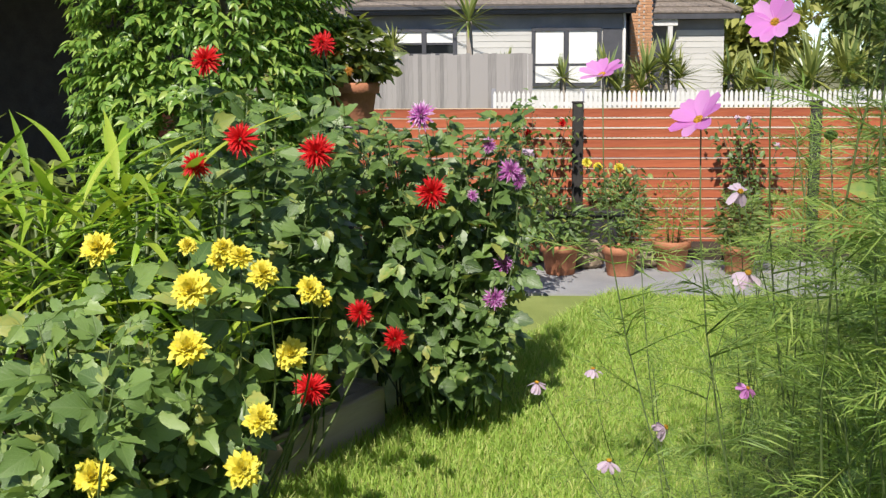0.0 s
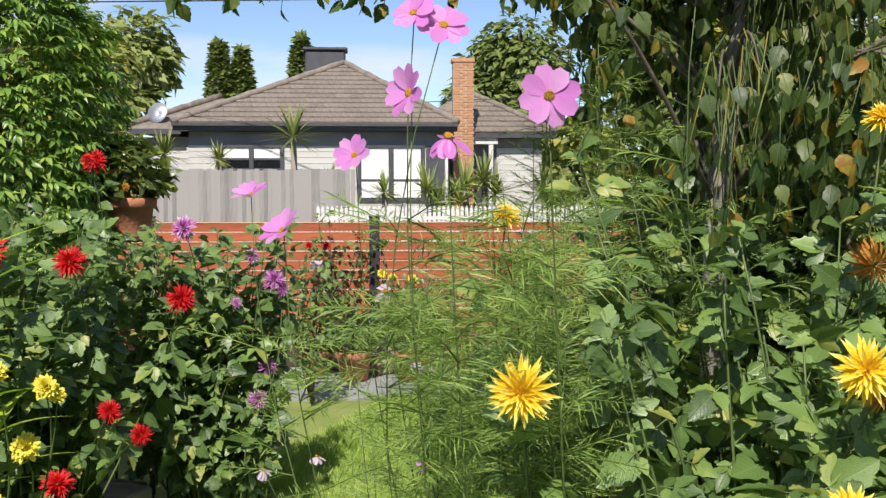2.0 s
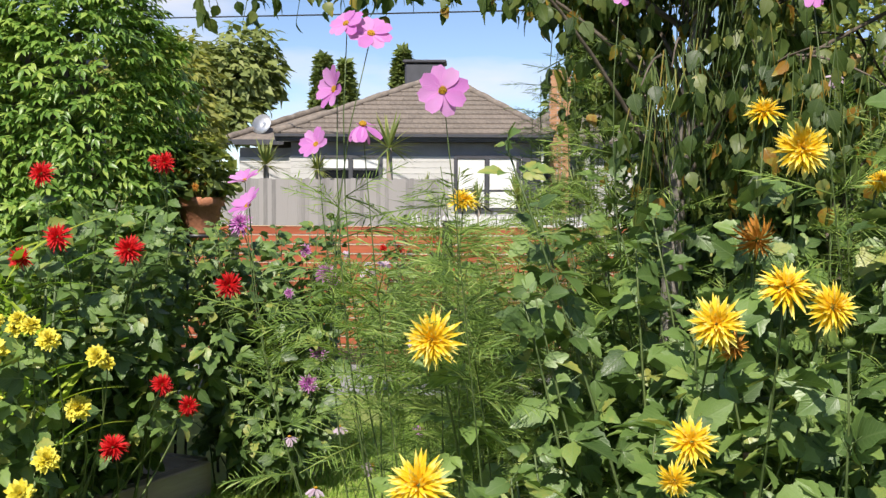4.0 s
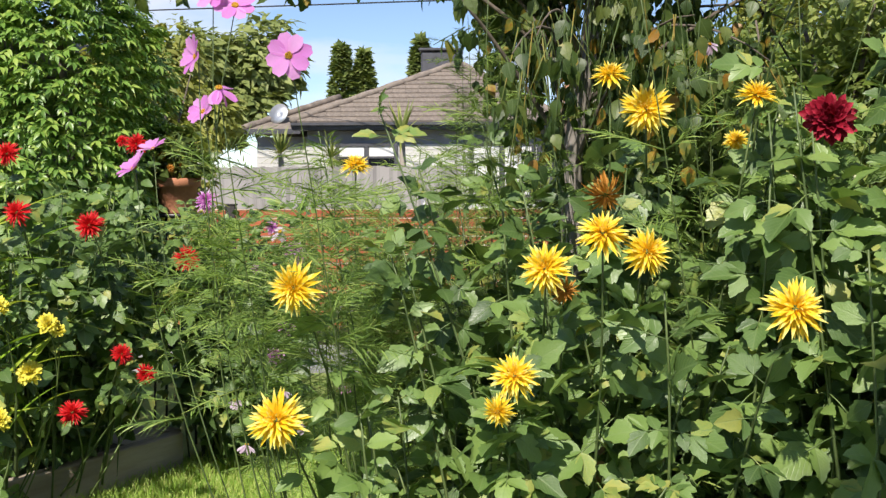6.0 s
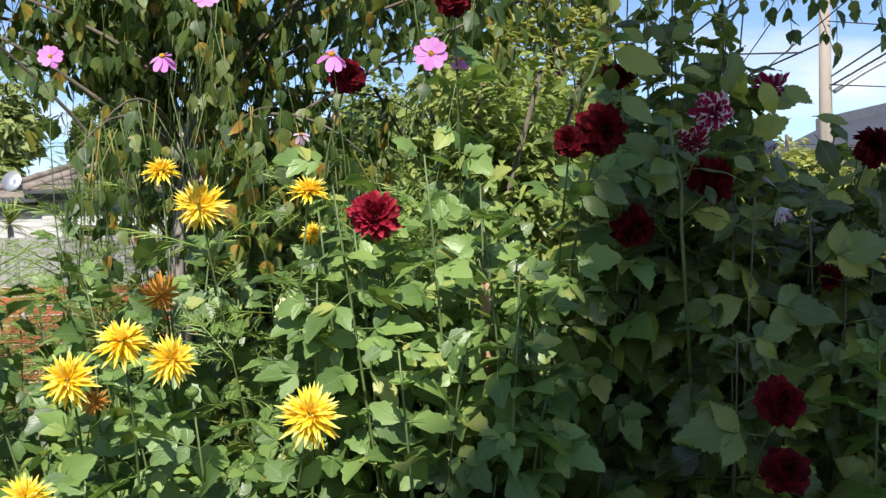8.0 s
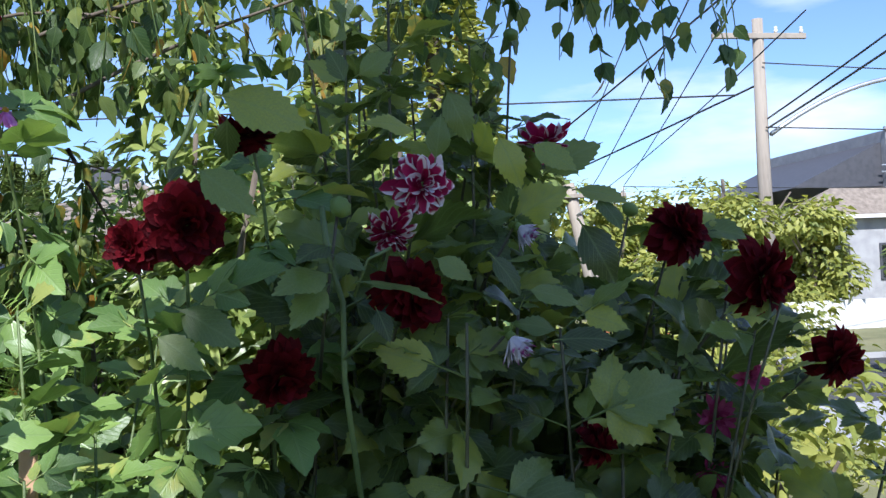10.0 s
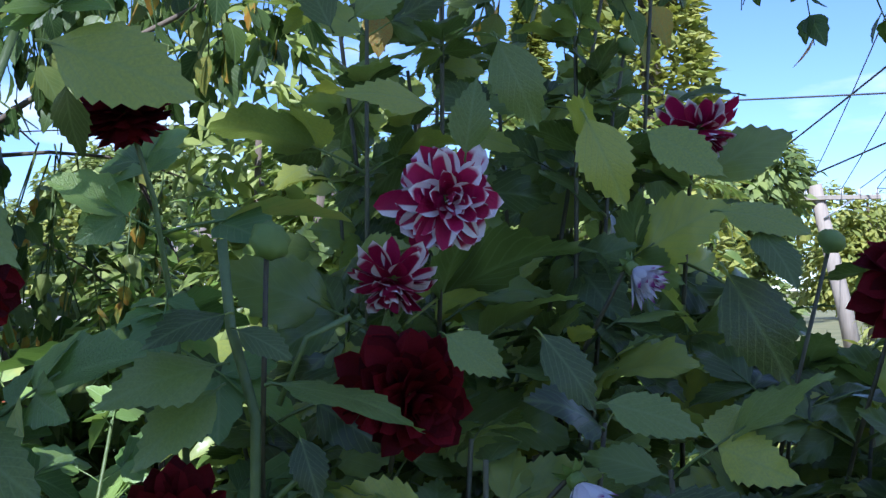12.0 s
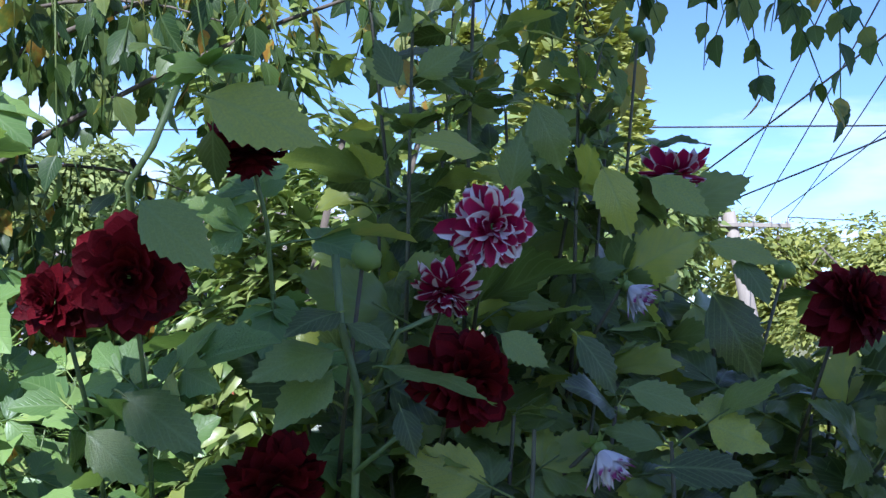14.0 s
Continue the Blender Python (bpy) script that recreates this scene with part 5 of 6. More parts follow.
def rose(at, high, seed, label, colour):
    r = random.Random(seed)
    t = empty("rose_bush", at, label, "rose bush")
    o = Vector(at)
    tips = []
    for k in range(7):
        tip = Vector((r.uniform(-0.3, 0.3), r.uniform(-0.1, 0.1), high * r.uniform(0.75, 1.0)))
        tube("stem", [o, o + tip * 0.5 + Vector((r.uniform(-0.06, 0.06), 0, 0)), o + tip], [0.008, 0.006, 0.003], STEM_DARK, t, 4)
        tips.append(tip)
    places = []
    for tip in tips:
        for _ in range(55):
            f = r.uniform(0.3, 1.0)
            places.append((tip * f + Vector((r.uniform(-0.12, 0.12), r.uniform(-0.1, 0.1), r.uniform(-0.1, 0.1))), Vector((r.uniform(-1, 1), r.uniform(-1, 0.3), r.uniform(-0.5, 1)))))
    put("foliage", clump_mesh("foliage", [blade(1.0, 0.3, 4, 0.2, 0.3)], LEAF, places, 0.06, r), t, kind="stuff")
    for tip in tips[:3]:
        m = Matrix.Translation(tip) @ Vector((r.uniform(-0.3, 0.3), -1, 0.3)).to_track_quat("Z", "Y").to_matrix().to_4x4() @ Matrix.Diagonal((0.09, 0.09, 0.09, 1))
        put("flower", HEADS[colour][0], t, m)


rose((0.34, 9.95, 0.12), 1.35, 71, "thin rose bush with red and pale blooms by the fence", "red")
rose((0.18, 8.0, 0.0), 1.18, 72, "slender bush with pale mauve flowers at the path's edge", "cosmos_old")
rose((0.98, 9.95, 0.12), 0.8, 73, "small rose bush with cream blooms by the fence", "lemon")
rose((2.2, 9.95, 0.12), 1.15, 74, "thin rose bush against the red fence", "cosmos_old")


# ---- pot on a stand among the dahlias ----
def pot_stand():
    t = empty("pot_stand", (-0.72, 5.75, 0.0), "slim black metal plant stand", "plant stand")
    for dx, dy in ((-0.1, -0.1), (0.1, -0.1), (-0.1, 0.1), (0.1, 0.1)):
        tube("leg", [(-0.72 + dx * 1.3, 5.75 + dy * 1.3, 0.0), (-0.72 + dx, 5.75 + dy, 1.40)], [0.009, 0.009], BLACK_PLASTIC, t, 6)
    lathe("tray", [(0.0, 1.40), (0.15, 1.40), (0.155, 1.42), (0.0, 1.42)], BLACK_PLASTIC, t)


pot_stand()
geranium = pot((-0.72, 5.75, 1.42), 0.27, 0.22, 66, "terracotta pot with a fleshy-leaved plant and orange blooms on a stand", LEAF_SHADE, 0.3, 0.3)
for gx, gz in ((-0.05, 0.36), (0.08, 0.31), (0.0, 0.28)):
    put("flower", HEADS["orange"][0], geranium, Matrix.Translation((gx, -0.14, gz)) @ pose(0, 0, 0, 70, 0, 20) @ Matrix.Diagonal((0.07, 0.07, 0.07, 1)))


# ---- stakes ----
def stake(at, high, lean):
    t = empty("garden_stake", at, "square timber garden stake tied with green twine", "stake", "stakes in the dahlias")
    a = Vector(at)
    b = a + Vector((lean[0], lean[1], high))
    me = bm_mesh("post", box_data(-0.011, 0.011, 0, (b - a).length, -0.011, 0.011, 0.002), STAKE)
    put("post", me, t, local(t, axes(a, b - a, (0, -1, 0))))
    ring = [a.lerp(b, 0.78) + Vector((0.018 * math.cos(w), 0.018 * math.sin(w), 0.004 * math.sin(3 * w))) for w in np.linspace(0, 2 * math.pi, 13)]
    tube("twine", ring, [0.0035] * 13, TWINE, t, 5)


stake((2.20, 1.22, 0), 1.62, (0.02, 0.0))
stake((1.52, 1.30, 0), 1.12, (-0.02, 0.02))


# ---- red slatted front fence ----
def red_fence(x0, x1, posts):
    t = empty("slat_fence", (0, 10.3, 0), "low front fence of red-stained horizontal timber slats", "fence")
    for px in posts:
        box("post", (px - 0.05, px + 0.05, 10.25, 10.35, -0.05, 1.385), POST_DARK, t, 0.008)
        box("cap", (px - 0.056, px + 0.056, 10.244, 10.356, 1.385, 1.40), POST_DARK, t, 0.004)
    ends = [x0] + list(posts) + [x1]
    r = random.Random(3)
    for a, b in zip(ends[:-1], ends[1:]):
        z = 1.335
        while z > 0.12:
            box("slat", (a + 0.052, b - 0.052, 10.265 + r.uniform(-0.003, 0.003), 10.287, z - 0.078, z), REDWOOD, t, 0.003)
            # pale strip painted in for the sun on the slat's top edge
            box("slat_edge", (a + 0.052, b - 0.052, 10.262, 10.289, z + 0.0005, z + 0.007), PALE_RAIL_LIT_EDGE, t)
            z -= 0.092
    # pale rails behind show through the gaps
    for z in (0.35, 1.12):
        box("rail", (x0, x1, 10.292, 10.33, z - 0.035, z + 0.035), PALE_RAIL_LIT_EDGE, t)


red_fence(-3.4, 7.0, (-1.45, 0.683, 2.813, 4.94))


# ---- neighbour's house over the street ----
HX0, HX1, HY = -4.74, 3.30, 32.0


def neighbour_house():
    t = empty("house", (0, HY, 0), "single-storey weatherboard house with tiled hip roof and brick chimney", "house")
    # walls
    box("wall", (-4.35, 2.98, HY + 0.5, HY + 8.0, -0.05, 3.15), GREY_BOARD, t)
    box("wall", (3.0, 6.12, HY + 2.6, HY + 8.0, -0.05, 3.05), GREY_BOARD, t)
    box("wall", (-6.2, -4.36, HY + 2.2, HY + 8.0, -0.05, 3.05), GREY_BOARD, t)
    # pale boards under the grey frieze
    z = 0.35
    while z < 2.66:
        box("weatherboard", (-4.36, 2.99, HY + 0.455, HY + 0.497, z, z + 0.165), BOARD, t, 0.006)
        z += 0.172
    z = 0.35
    while z < 2.6:
        box("weatherboard", (4.72, 6.13, HY + 2.555, HY + 2.597, z, z + 0.165), BOARD, t, 0.006)
        box("weatherboard", (-6.21, -4.37, HY + 2.155, HY + 2.197, z, z + 0.165), BOARD, t, 0.006)
        z += 0.172
    # windows: frame, panes, blinds
    for x0, x1, zs, zt, blind in ((-3.50, -1.66, 2.02, 2.78, 0.36), (0.44, 2.38, 1.16, 2.78, 0.92)):
        y = HY + 0.40
        mid = (x0 + x1) / 2
        bm = bmesh.new()
        for q in ((x0, x1, zt - 0.09, zt), (x0, x1, zs, zs + 0.08), (x0, x0 + 0.1, zs + 0.08, zt - 0.09), (x1 - 0.1, x1, zs + 0.08, zt - 0.09), (mid - 0.06, mid + 0.06, zs + 0.08, zt - 0.09)):
            sides = bmesh.ops.create_cube(bm, size=1.0)["verts"]
            for v in sides:
                v.co = Vector(((q[0] + q[1]) / 2 + v.co.x * (q[1] - q[0]), y + 0.015 + v.co.y * 0.09 - HY, (q[2] + q[3]) / 2 + v.co.z * (q[3] - q[2])))
        w = put("window", bm_mesh("window", bm, TRIM_DARK), t)
        for p0, p1 in ((x0 + 0.1, mid - 0.06), (mid + 0.06, x1 - 0.1)):
            box("pane", (p0, p1, y + 0.03, y + 0.04, zs + 0.08, zt - 0.09), GLASS, w)
            h = (zt - zs - 0.17) * (0.5 if blind < 0.5 else 0.62)
            box("blind", (p0 + 0.015, p1 - 0.015, y + 0.012, y + 0.022, zt - 0.09 - h, zt - 0.095), BLIND, w)
            box("sash", (p0, p1, y + 0.0, y + 0.024, zt - 0.10 - h - 0.05, zt - 0.10 - h), TRIM_DARK, w)
            if blind > 0.5:
                box("lower_blind", (p0 + 0.015, p1 - 0.015, y + 0.014, y + 0.022, zs + 0.1, zt - 0.10 - h - 0.055), BLIND, w)
    box("shutter", (2.42, 2.96, HY + 0.42, HY + 0.452, 0.6, 2.75), TRIM_DARK, t, 0.004)
    # eaves
    box("fascia", (HX0, HX1, HY - 0.02, HY + 0.02, 3.20, 3.36), TRIM_DARK, t, 0.005)
    box("soffit", (HX0 + 0.01, HX1 - 0.01, HY + 0.022, HY + 0.52, 3.16, 3.20), TRIM_DARK, t)
    box("fascia", (HX1 + 0.02, 6.50, HY + 2.08, HY + 2.12, 3.05, 3.20), TRIM_DARK, t, 0.005)
    box("fascia", (-6.5, HX0 - 0.02, HY + 1.7, HY + 1.74, 3.12, 3.28), TRIM_DARK, t, 0.005)
    box("gutter", (HX0, HX1, HY - 0.12, HY - 0.025, 3.28, 3.37), TRIM_DARK, t, 0.01)
    tube("downpipe", [(3.02, HY + 0.42, 3.2), (3.02, HY + 0.42, 0.0)], [0.04, 0.04], WHITE, t, 8)
    # porch
    box("porch_post", (4.44, 4.58, HY + 2.2, HY + 2.34, 0.3, 3.1), WHITE, t, 0.01)
    box("porch_beam", (3.4, 4.72, HY + 2.18, HY + 2.36, 2.86, 3.06), WHITE, t, 0.01)
    box("door", (3.75, 4.6, HY + 2.54, HY + 2.59, 0.4, 2.5), TRIM_DARK, t, 0.01)
    box("porch_floor", (3.02, 4.9, HY + 1.2, HY + 2.59, 0.0, 0.4), CONCRETE, t, 0.01)
    # hip roof bodies under the tiles
    def hip(x0, x1, y0, y1, z0, z1, apex):
        verts = [(x0, y0, z0), (x1, y0, z0), (x1, y1, z0), (x0, y1, z0), (*apex[0], z1), (*apex[1], z1)]
        faces = [(0, 1, 4), (1, 2, 5, 4), (2, 3, 5), (3, 0, 4, 5), (3, 2, 1, 0)]
        o = Vector(t.location)
        return put("roof", mesh_of("roof", [Vector(v) - o for v in verts], faces, TILE), t)

    hip(HX0, HX1, HY, HY + 9.0, 3.34, 5.42, ((0.02, HY + 4.0), (0.02, HY + 5.5)))
    hip(HX1 - 2.0, 6.5, HY + 2.1, HY + 9.0, 3.18, 4.62, ((4.0, HY + 5.0), (3.8, HY + 6.5)))
    hip(-6.55, HX0 + 2.5, HY + 1.7, HY + 9.0, 3.26, 4.4, ((-3.9, HY + 4.4), (-3.7, HY + 6.5)))
    # tile courses on the front faces: every course laps over the one below it
    bm = box_data(-0.5, 0.5, -0.5, 0.5, -0.5, 0.5)
    tile = bm_mesh("tile", bm, TILE)
    r = random.Random(9)

    def courses(xl, xr, y0, z0, apex, pitch, width, base_y):
        rise, run = apex[2] - z0, apex[1] - y0
        slope = math.hypot(rise, run)
        tilt = math.atan2(rise, run)
        n = int(slope / pitch)
        for k in range(n):
            f = (k + 0.5) / n
            a, b = xl + (apex[0] - xl) * f, xr + (apex[0] - xr) * f
            m = max(1, round((b - a) / width))
            w = (b - a) / m
            for i in range(m):
                c = Vector((a + (i + 0.5) * w, y0 + run * f, z0 + rise * f + 0.028))
                put("tile", tile, t, local(t, Matrix.Translation(c) @ Matrix.Rotation(tilt - 0.11 + r.uniform(-0.01, 0.01), 4, "X") @ Matrix.Diagonal((w * 0.985, slope / n * 1.10, 0.05, 1))))

    courses(HX0, HX1, HY, 3.36, (0.02, HY + 4.0, 5.42), 0.345, 0.42, HY)
    courses(HX1 - 0.1, 6.5, HY + 2.1, 3.20, (4.0, HY + 5.0, 4.62), 0.36, 0.45, HY)
    # ridge caps along the hips
    for a, b in (((HX0, HY, 3.42), (0.02, HY + 4.0, 5.48)), ((HX1, HY, 3.42), (0.02, HY + 4.0, 5.48)), ((6.5, HY + 2.1, 3.26), (4.0, HY + 5.0, 4.68)), ((-6.55, HY + 1.7, 3.30), (-3.9, HY + 4.4, 4.44))):
        tube("ridge_cap", [Vector(a).lerp(Vector(b), k / 12) + Vector((0, 0, 0.012 * (k % 2))) for k in range(13)], [0.10 + 0.012 * (k % 2) for k in range(13)], TILE, t, 8)
    # chimney of courses
    cx, cy = 3.62, HY + 2.05
    box("chimney", (cx - 0.30, cx + 0.30, cy - 0.28, cy + 0.28, 0.0, 5.3), MORTAR, t)
    brick = bm_mesh("brick", box_data(-0.5, 0.5, -0.5, 0.5, -0.5, 0.5), BRICK)
    for k in range(62):
        z = 0.4 + 0.0795 * k
        for i in range(3):
            x = cx - 0.31 + 0.207 * (i + 0.5) + (0.05 if k % 2 else -0.05) * (1 if i == 1 else 0.4)
            put("brick", brick, t, local(t, Matrix.Translation((x, cy - 0.285, z)) @ Matrix.Diagonal((0.19, 0.03, 0.068, 1))))
    box("chimney_cap", (cx - 0.34, cx + 0.34, cy - 0.33, cy + 0.33, 5.3, 5.42), BRICK, t, 0.01)
    # cooler on the roof and a small dish
    o = empty("roof_cooler", (-0.6, HY + 5.2, 5.2), "dark evaporative cooler box on the roof", "air cooler")
    box("body", (-1.25, 0.05, HY + 4.7, HY + 5.7, 5.15, 5.95), TRIM_DARK, o, 0.06)
    box("lid", (-1.32, 0.12, HY + 4.62, HY + 5.78, 5.95, 6.05), TRIM_DARK, o, 0.03)
    d = empty("satellite_dish", (-5.5, HY + 2.4, 3.6), "small pale satellite dish on the roof edge", "satellite dish")
    tube("mast", [(-5.5, HY + 2.5, 3.3), (-5.5, HY + 2.5, 3.72)], [0.025, 0.025], STEEL, d, 6)
    lathe("dish", [(0.0, 0.0), (0.12, 0.015), (0.24, 0.06), (0.33, 0.12), (0.33, 0.13), (0.0, 0.02)], STEEL, d, Matrix.Translation((0, 0, 0.14)) @ pose(0, 0, 0, 70, 0, -20))


neighbour_house()


def paling_fence():
    t = empty("paling_fence", (0, 25.6, 0), "tall grey weathered timber paling fence", "fence")
    r = random.Random(12)
    me = bm_mesh("paling", box_data(-0.05, 0.05, -0.008, 0.008, 0, 2.0), PALING)
    x = -7.2
    while x < 0.30:
        put("paling", me, t, Matrix.Translation((x, r.uniform(-0.006, 0.006), r.uniform(-0.03, 0.02))))
        x += 0.098
    box("rail", (-7.25, 0.3, 25.62, 25.66, 1.6, 1.68), PALING, t)
    box("post", (0.31, 0.41, 25.58, 25.68, -0.05, 2.0), PALING, t)


def picket_fence():
    t = empty("picket_fence", (0, 25.2, 0), "white painted timber picket fence", "fence")
    v = [(-0.035, 0, 0), (0.035, 0, 0), (0.035, 0, 1.12), (0, 0, 1.19), (-0.035, 0, 1.12)]
    v += [(a, 0.02, c) for a, _, c in v]
    f = [(4, 3, 2, 1, 0), (5, 6, 7, 8, 9)] + [(i, (i + 1) % 5, (i + 1) % 5 + 5, i + 5) for i in range(5)]
    me = mesh_of("picket", v, f, WHITE)
    x = -0.42
    while x < 9.5:
        put("picket", me, t, Matrix.Translation((x, 0, 0)))
        x += 0.105
    for px in (-0.45, 1.5, 3.5, 5.5, 7.5, 9.5):
        box("post", (px - 0.05, px + 0.05, 25.225, 25.325, -0.05, 1.24), GREY_BOARD, t, 0.01)
    for z in (0.35, 0.9):
        box("rail", (-0.45, 9.55, 25.222, 25.26, z - 0.04, z + 0.04), WHITE, t)


paling_fence()
picket_fence()


def yucca(at, trunk, size, seed, heads=1):
    r = random.Random(seed)
    t = empty("yucca", at, "yucca with a spray of stiff sword leaves behind the pickets", "shrub", "yuccas over the street")
    o = Vector(at)
    tube("trunk", [o, o + Vector((0.03, 0, trunk * 0.6)), o + Vector((0, 0, trunk))], [0.09, 0.08, 0.07], WOOD_POLE, t, 8)
    b = blade(1.0, 0.045, 4, 0.3, 0.12, 1.2, 0.0, 0.25)
    for k in range(heads):
        c = Vector((r.uniform(-0.3, 0.3) if k else 0, 0, trunk - 0.35 * k))
        p = Pile()
        for _ in range(60):
            a, e = r.uniform(0, 6.283), r.uniform(-0.5, 1.4)
            d = Vector((math.cos(a) * math.cos(e), math.sin(a) * math.cos(e), math.sin(e)))
            p.add(*b, axes(c, d, (0, 0, 1) if abs(d.z) < 0.9 else (0, -1, 0), 1.45 * size * r.uniform(0.7, 1.1)))
        put("leaf_head", p.mesh("leaf_head", YUCCA), t)


for k, (x, y, h, s, n) in enumerate([(-1.05, 26.6, 2.75, 0.62, 1), (-0.2, 26.2, 1.6, 0.42, 1), (1.1, 26.4, 1.45, 0.4, 1), (2.1, 26.2, 1.5, 0.5, 2), (3.0, 26.3, 1.55, 0.55, 2), (3.5, 26.8, 1.75, 0.55, 2), (4.9, 26.4, 1.5, 0.5, 2),
                                     (5.6, 26.9, 1.3, 0.6, 2), (6.7, 26.4, 1.4, 0.8, 2), (7.6, 26.8, 1.6, 0.8, 2), (-2.9, 27.5, 2.25, 0.4, 1), (-4.2, 27.5, 2.35, 0.5, 1)]):
    yucca((x, y, 0), h, s, 80 + k, n)


# ---- trees in the distance ----
def far_tree(name, at, high, radii, n, mat, seed, size, label, low=0.25, cone=False, taper=0.55):
    r = random.Random(seed)
    t = empty(name, at, label, "tree")
    o = Vector(at)
    tube("trunk", [o, o + Vector((0.1, 0, high * 0.5)), o + Vector((0, 0, high * 0.9))], [0.03 * high, 0.022 * high, 0.008 * high], DARK_BARK, t, 8)
    if not cone:
        for k in range(5):
            a = r.uniform(0, 6.283)
            tube("limb", [o + Vector((0.05, 0, high * 0.4)), o + Vector((math.cos(a) * radii[0] * 0.7, math.sin(a) * radii[1] * 0.7, high * r.uniform(0.55, 0.85)))], [0.014 * high, 0.004 * high], DARK_BARK, t, 6)
    places = []
    if cone:
        for _ in range(n):
            f = r.random() ** 0.8
            q = radii[0] * (0.25 + 0.75 * math.sin(math.pi * min(1, (1 - f) * 0.55 + 0.1))) * (1 - f) ** taper * r.uniform(0.75, 1.1)
            a = r.uniform(0, 6.283)
            d = Vector((math.cos(a), math.sin(a), 0.5))
            places.append((Vector((d.x * q, d.y * q, high * (0.06 + 0.94 * f))), d))
    else:
        for k in range(11):
            a = r.uniform(0, 6.283)
            q = r.uniform(0.1, 0.72)
            c = (math.cos(a) * radii[0] * q, math.sin(a) * radii[1] * q, high * r.uniform(low + 0.15, 0.84))
            places += crown_points(c, (radii[0] * r.uniform(0.35, 0.6), radii[1] * 0.5, high * r.uniform(0.10, 0.2)), n // 11, r, 0.5)
    shapes = [blade(1.0, 0.32, 2, 0.25, 0.3), blade(1.0, 0.22, 2, 0.1, 0.5)]
    put("crown", clump_mesh("crown", shapes, mat, places, size, r, 0.35 if cone else -0.2), t, kind="stuff")


far_tree("broadleaf_tree", (-10.9, 46, 0), 8.5, (4.0, 3.5, 3), 9000, FAR_OLIVE, 91, 0.5, "large dense green tree behind the house")
far_tree("broadleaf_tree", (-15.5, 42, 0), 7.0, (3.6, 3.0, 3), 6000, FAR_OLIVE, 92, 0.45, "green tree beside the house")
far_tree("broadleaf_tree", (-6.6, 27.5, 0), 4.3, (1.4, 1.2, 3), 3500, FAR_GOLD, 93, 0.24, "yellow-green shrub tree by the paling fence")
far_tree("cypress_tree", (-5.0, 45, 0), 7.1, (0.85, 0.85, 3), 2600, FAR_LEAF, 94, 0.34, "slim dark cypress behind the roof", cone=True)
far_tree("cypress_tree", (-4.15, 45.4, 0), 6.9, (0.8, 0.8, 3), 2600, FAR_LEAF, 95, 0.34, "slim dark cypress behind the roof", cone=True)
far_tree("cypress_tree", (-1.75, 44, 0), 7.2, (0.9, 0.9, 3), 2600, FAR_LEAF, 96, 0.34, "dark cypress beside the roof cooler", cone=True)
far_tree("broadleaf_tree", (6.6, 43, 0), 8.4, (2.7, 2.4, 3), 6000, FAR_LEAF, 97, 0.42, "dark green tree behind the porch")
far_tree("broadleaf_tree", (9.5, 30, 0), 6.6, (2.4, 2.2, 3), 6000, FAR_LEAF, 98, 0.35, "green garden tree over the street")
far_tree("golden_conifer", (3.25, 7.4, 0), 3.7, (0.42, 0.42, 3), 5000, FAR_GOLD, 99, 0.085, "golden-green upright conifer beyond the dahlias", cone=True)
far_tree("golden_conifer", (4.0, 7.55, 0), 4.6, (0.66, 0.64, 3), 9000, FAR_GOLD, 100, 0.095, "broad golden-green upright conifer beyond the dahlias", cone=True, taper=0.3)
far_tree("roadside_tree", (12.05, 20.1, 0), 4.1, (1.9, 1.4, 3), 7000, FAR_GOLD, 101, 0.17, "straggling olive-green shrub by the road", 0.1)
far_tree("roadside_tree", (14.6, 17.2, 0), 3.1, (0.75, 0.7, 3), 2600, FAR_LEAF, 105, 0.15, "small dark-leaved tree beside the road", 0.2)
far_tree("roadside_tree", (21.5, 34, 0), 4.6, (2.2, 2.0, 3), 4000, FAR_GOLD, 102, 0.3, "yellow-green street tree beyond the road", 0.1)
far_tree("roadside_tree", (35.5, 42, 0), 8.6, (3.2, 2.6, 3), 5000, FAR_GOLD, 103, 0.4, "bright green street tree beyond the road", 0.1)
far_tree("roadside_tree", (14.5, 33, 0), 4.8, (2.0, 1.6, 3), 4000, FAR_GOLD, 104, 0.3, "yellow-green street tree beyond the road", 0.1)

for k in range(9):
    far_tree("street_tree", (12 + 7.5 * k, 58 + 6 * (k % 3), 0), 6.0 + 0.8 * (k % 4), (4.5, 3.0, 3), 2600, FAR_LEAF if k % 2 else FAR_GOLD, 130 + k, 0.6, "dense green tree far along the street", 0.0)
for k in range(4):
    far_tree("street_tree", (-20 - 9 * k, 56 + 5 * (k % 2), 0), 7.0 + k % 3, (5, 3, 3), 2600, FAR_LEAF, 140 + k, 0.6, "dense green tree far behind the houses", 0.0)


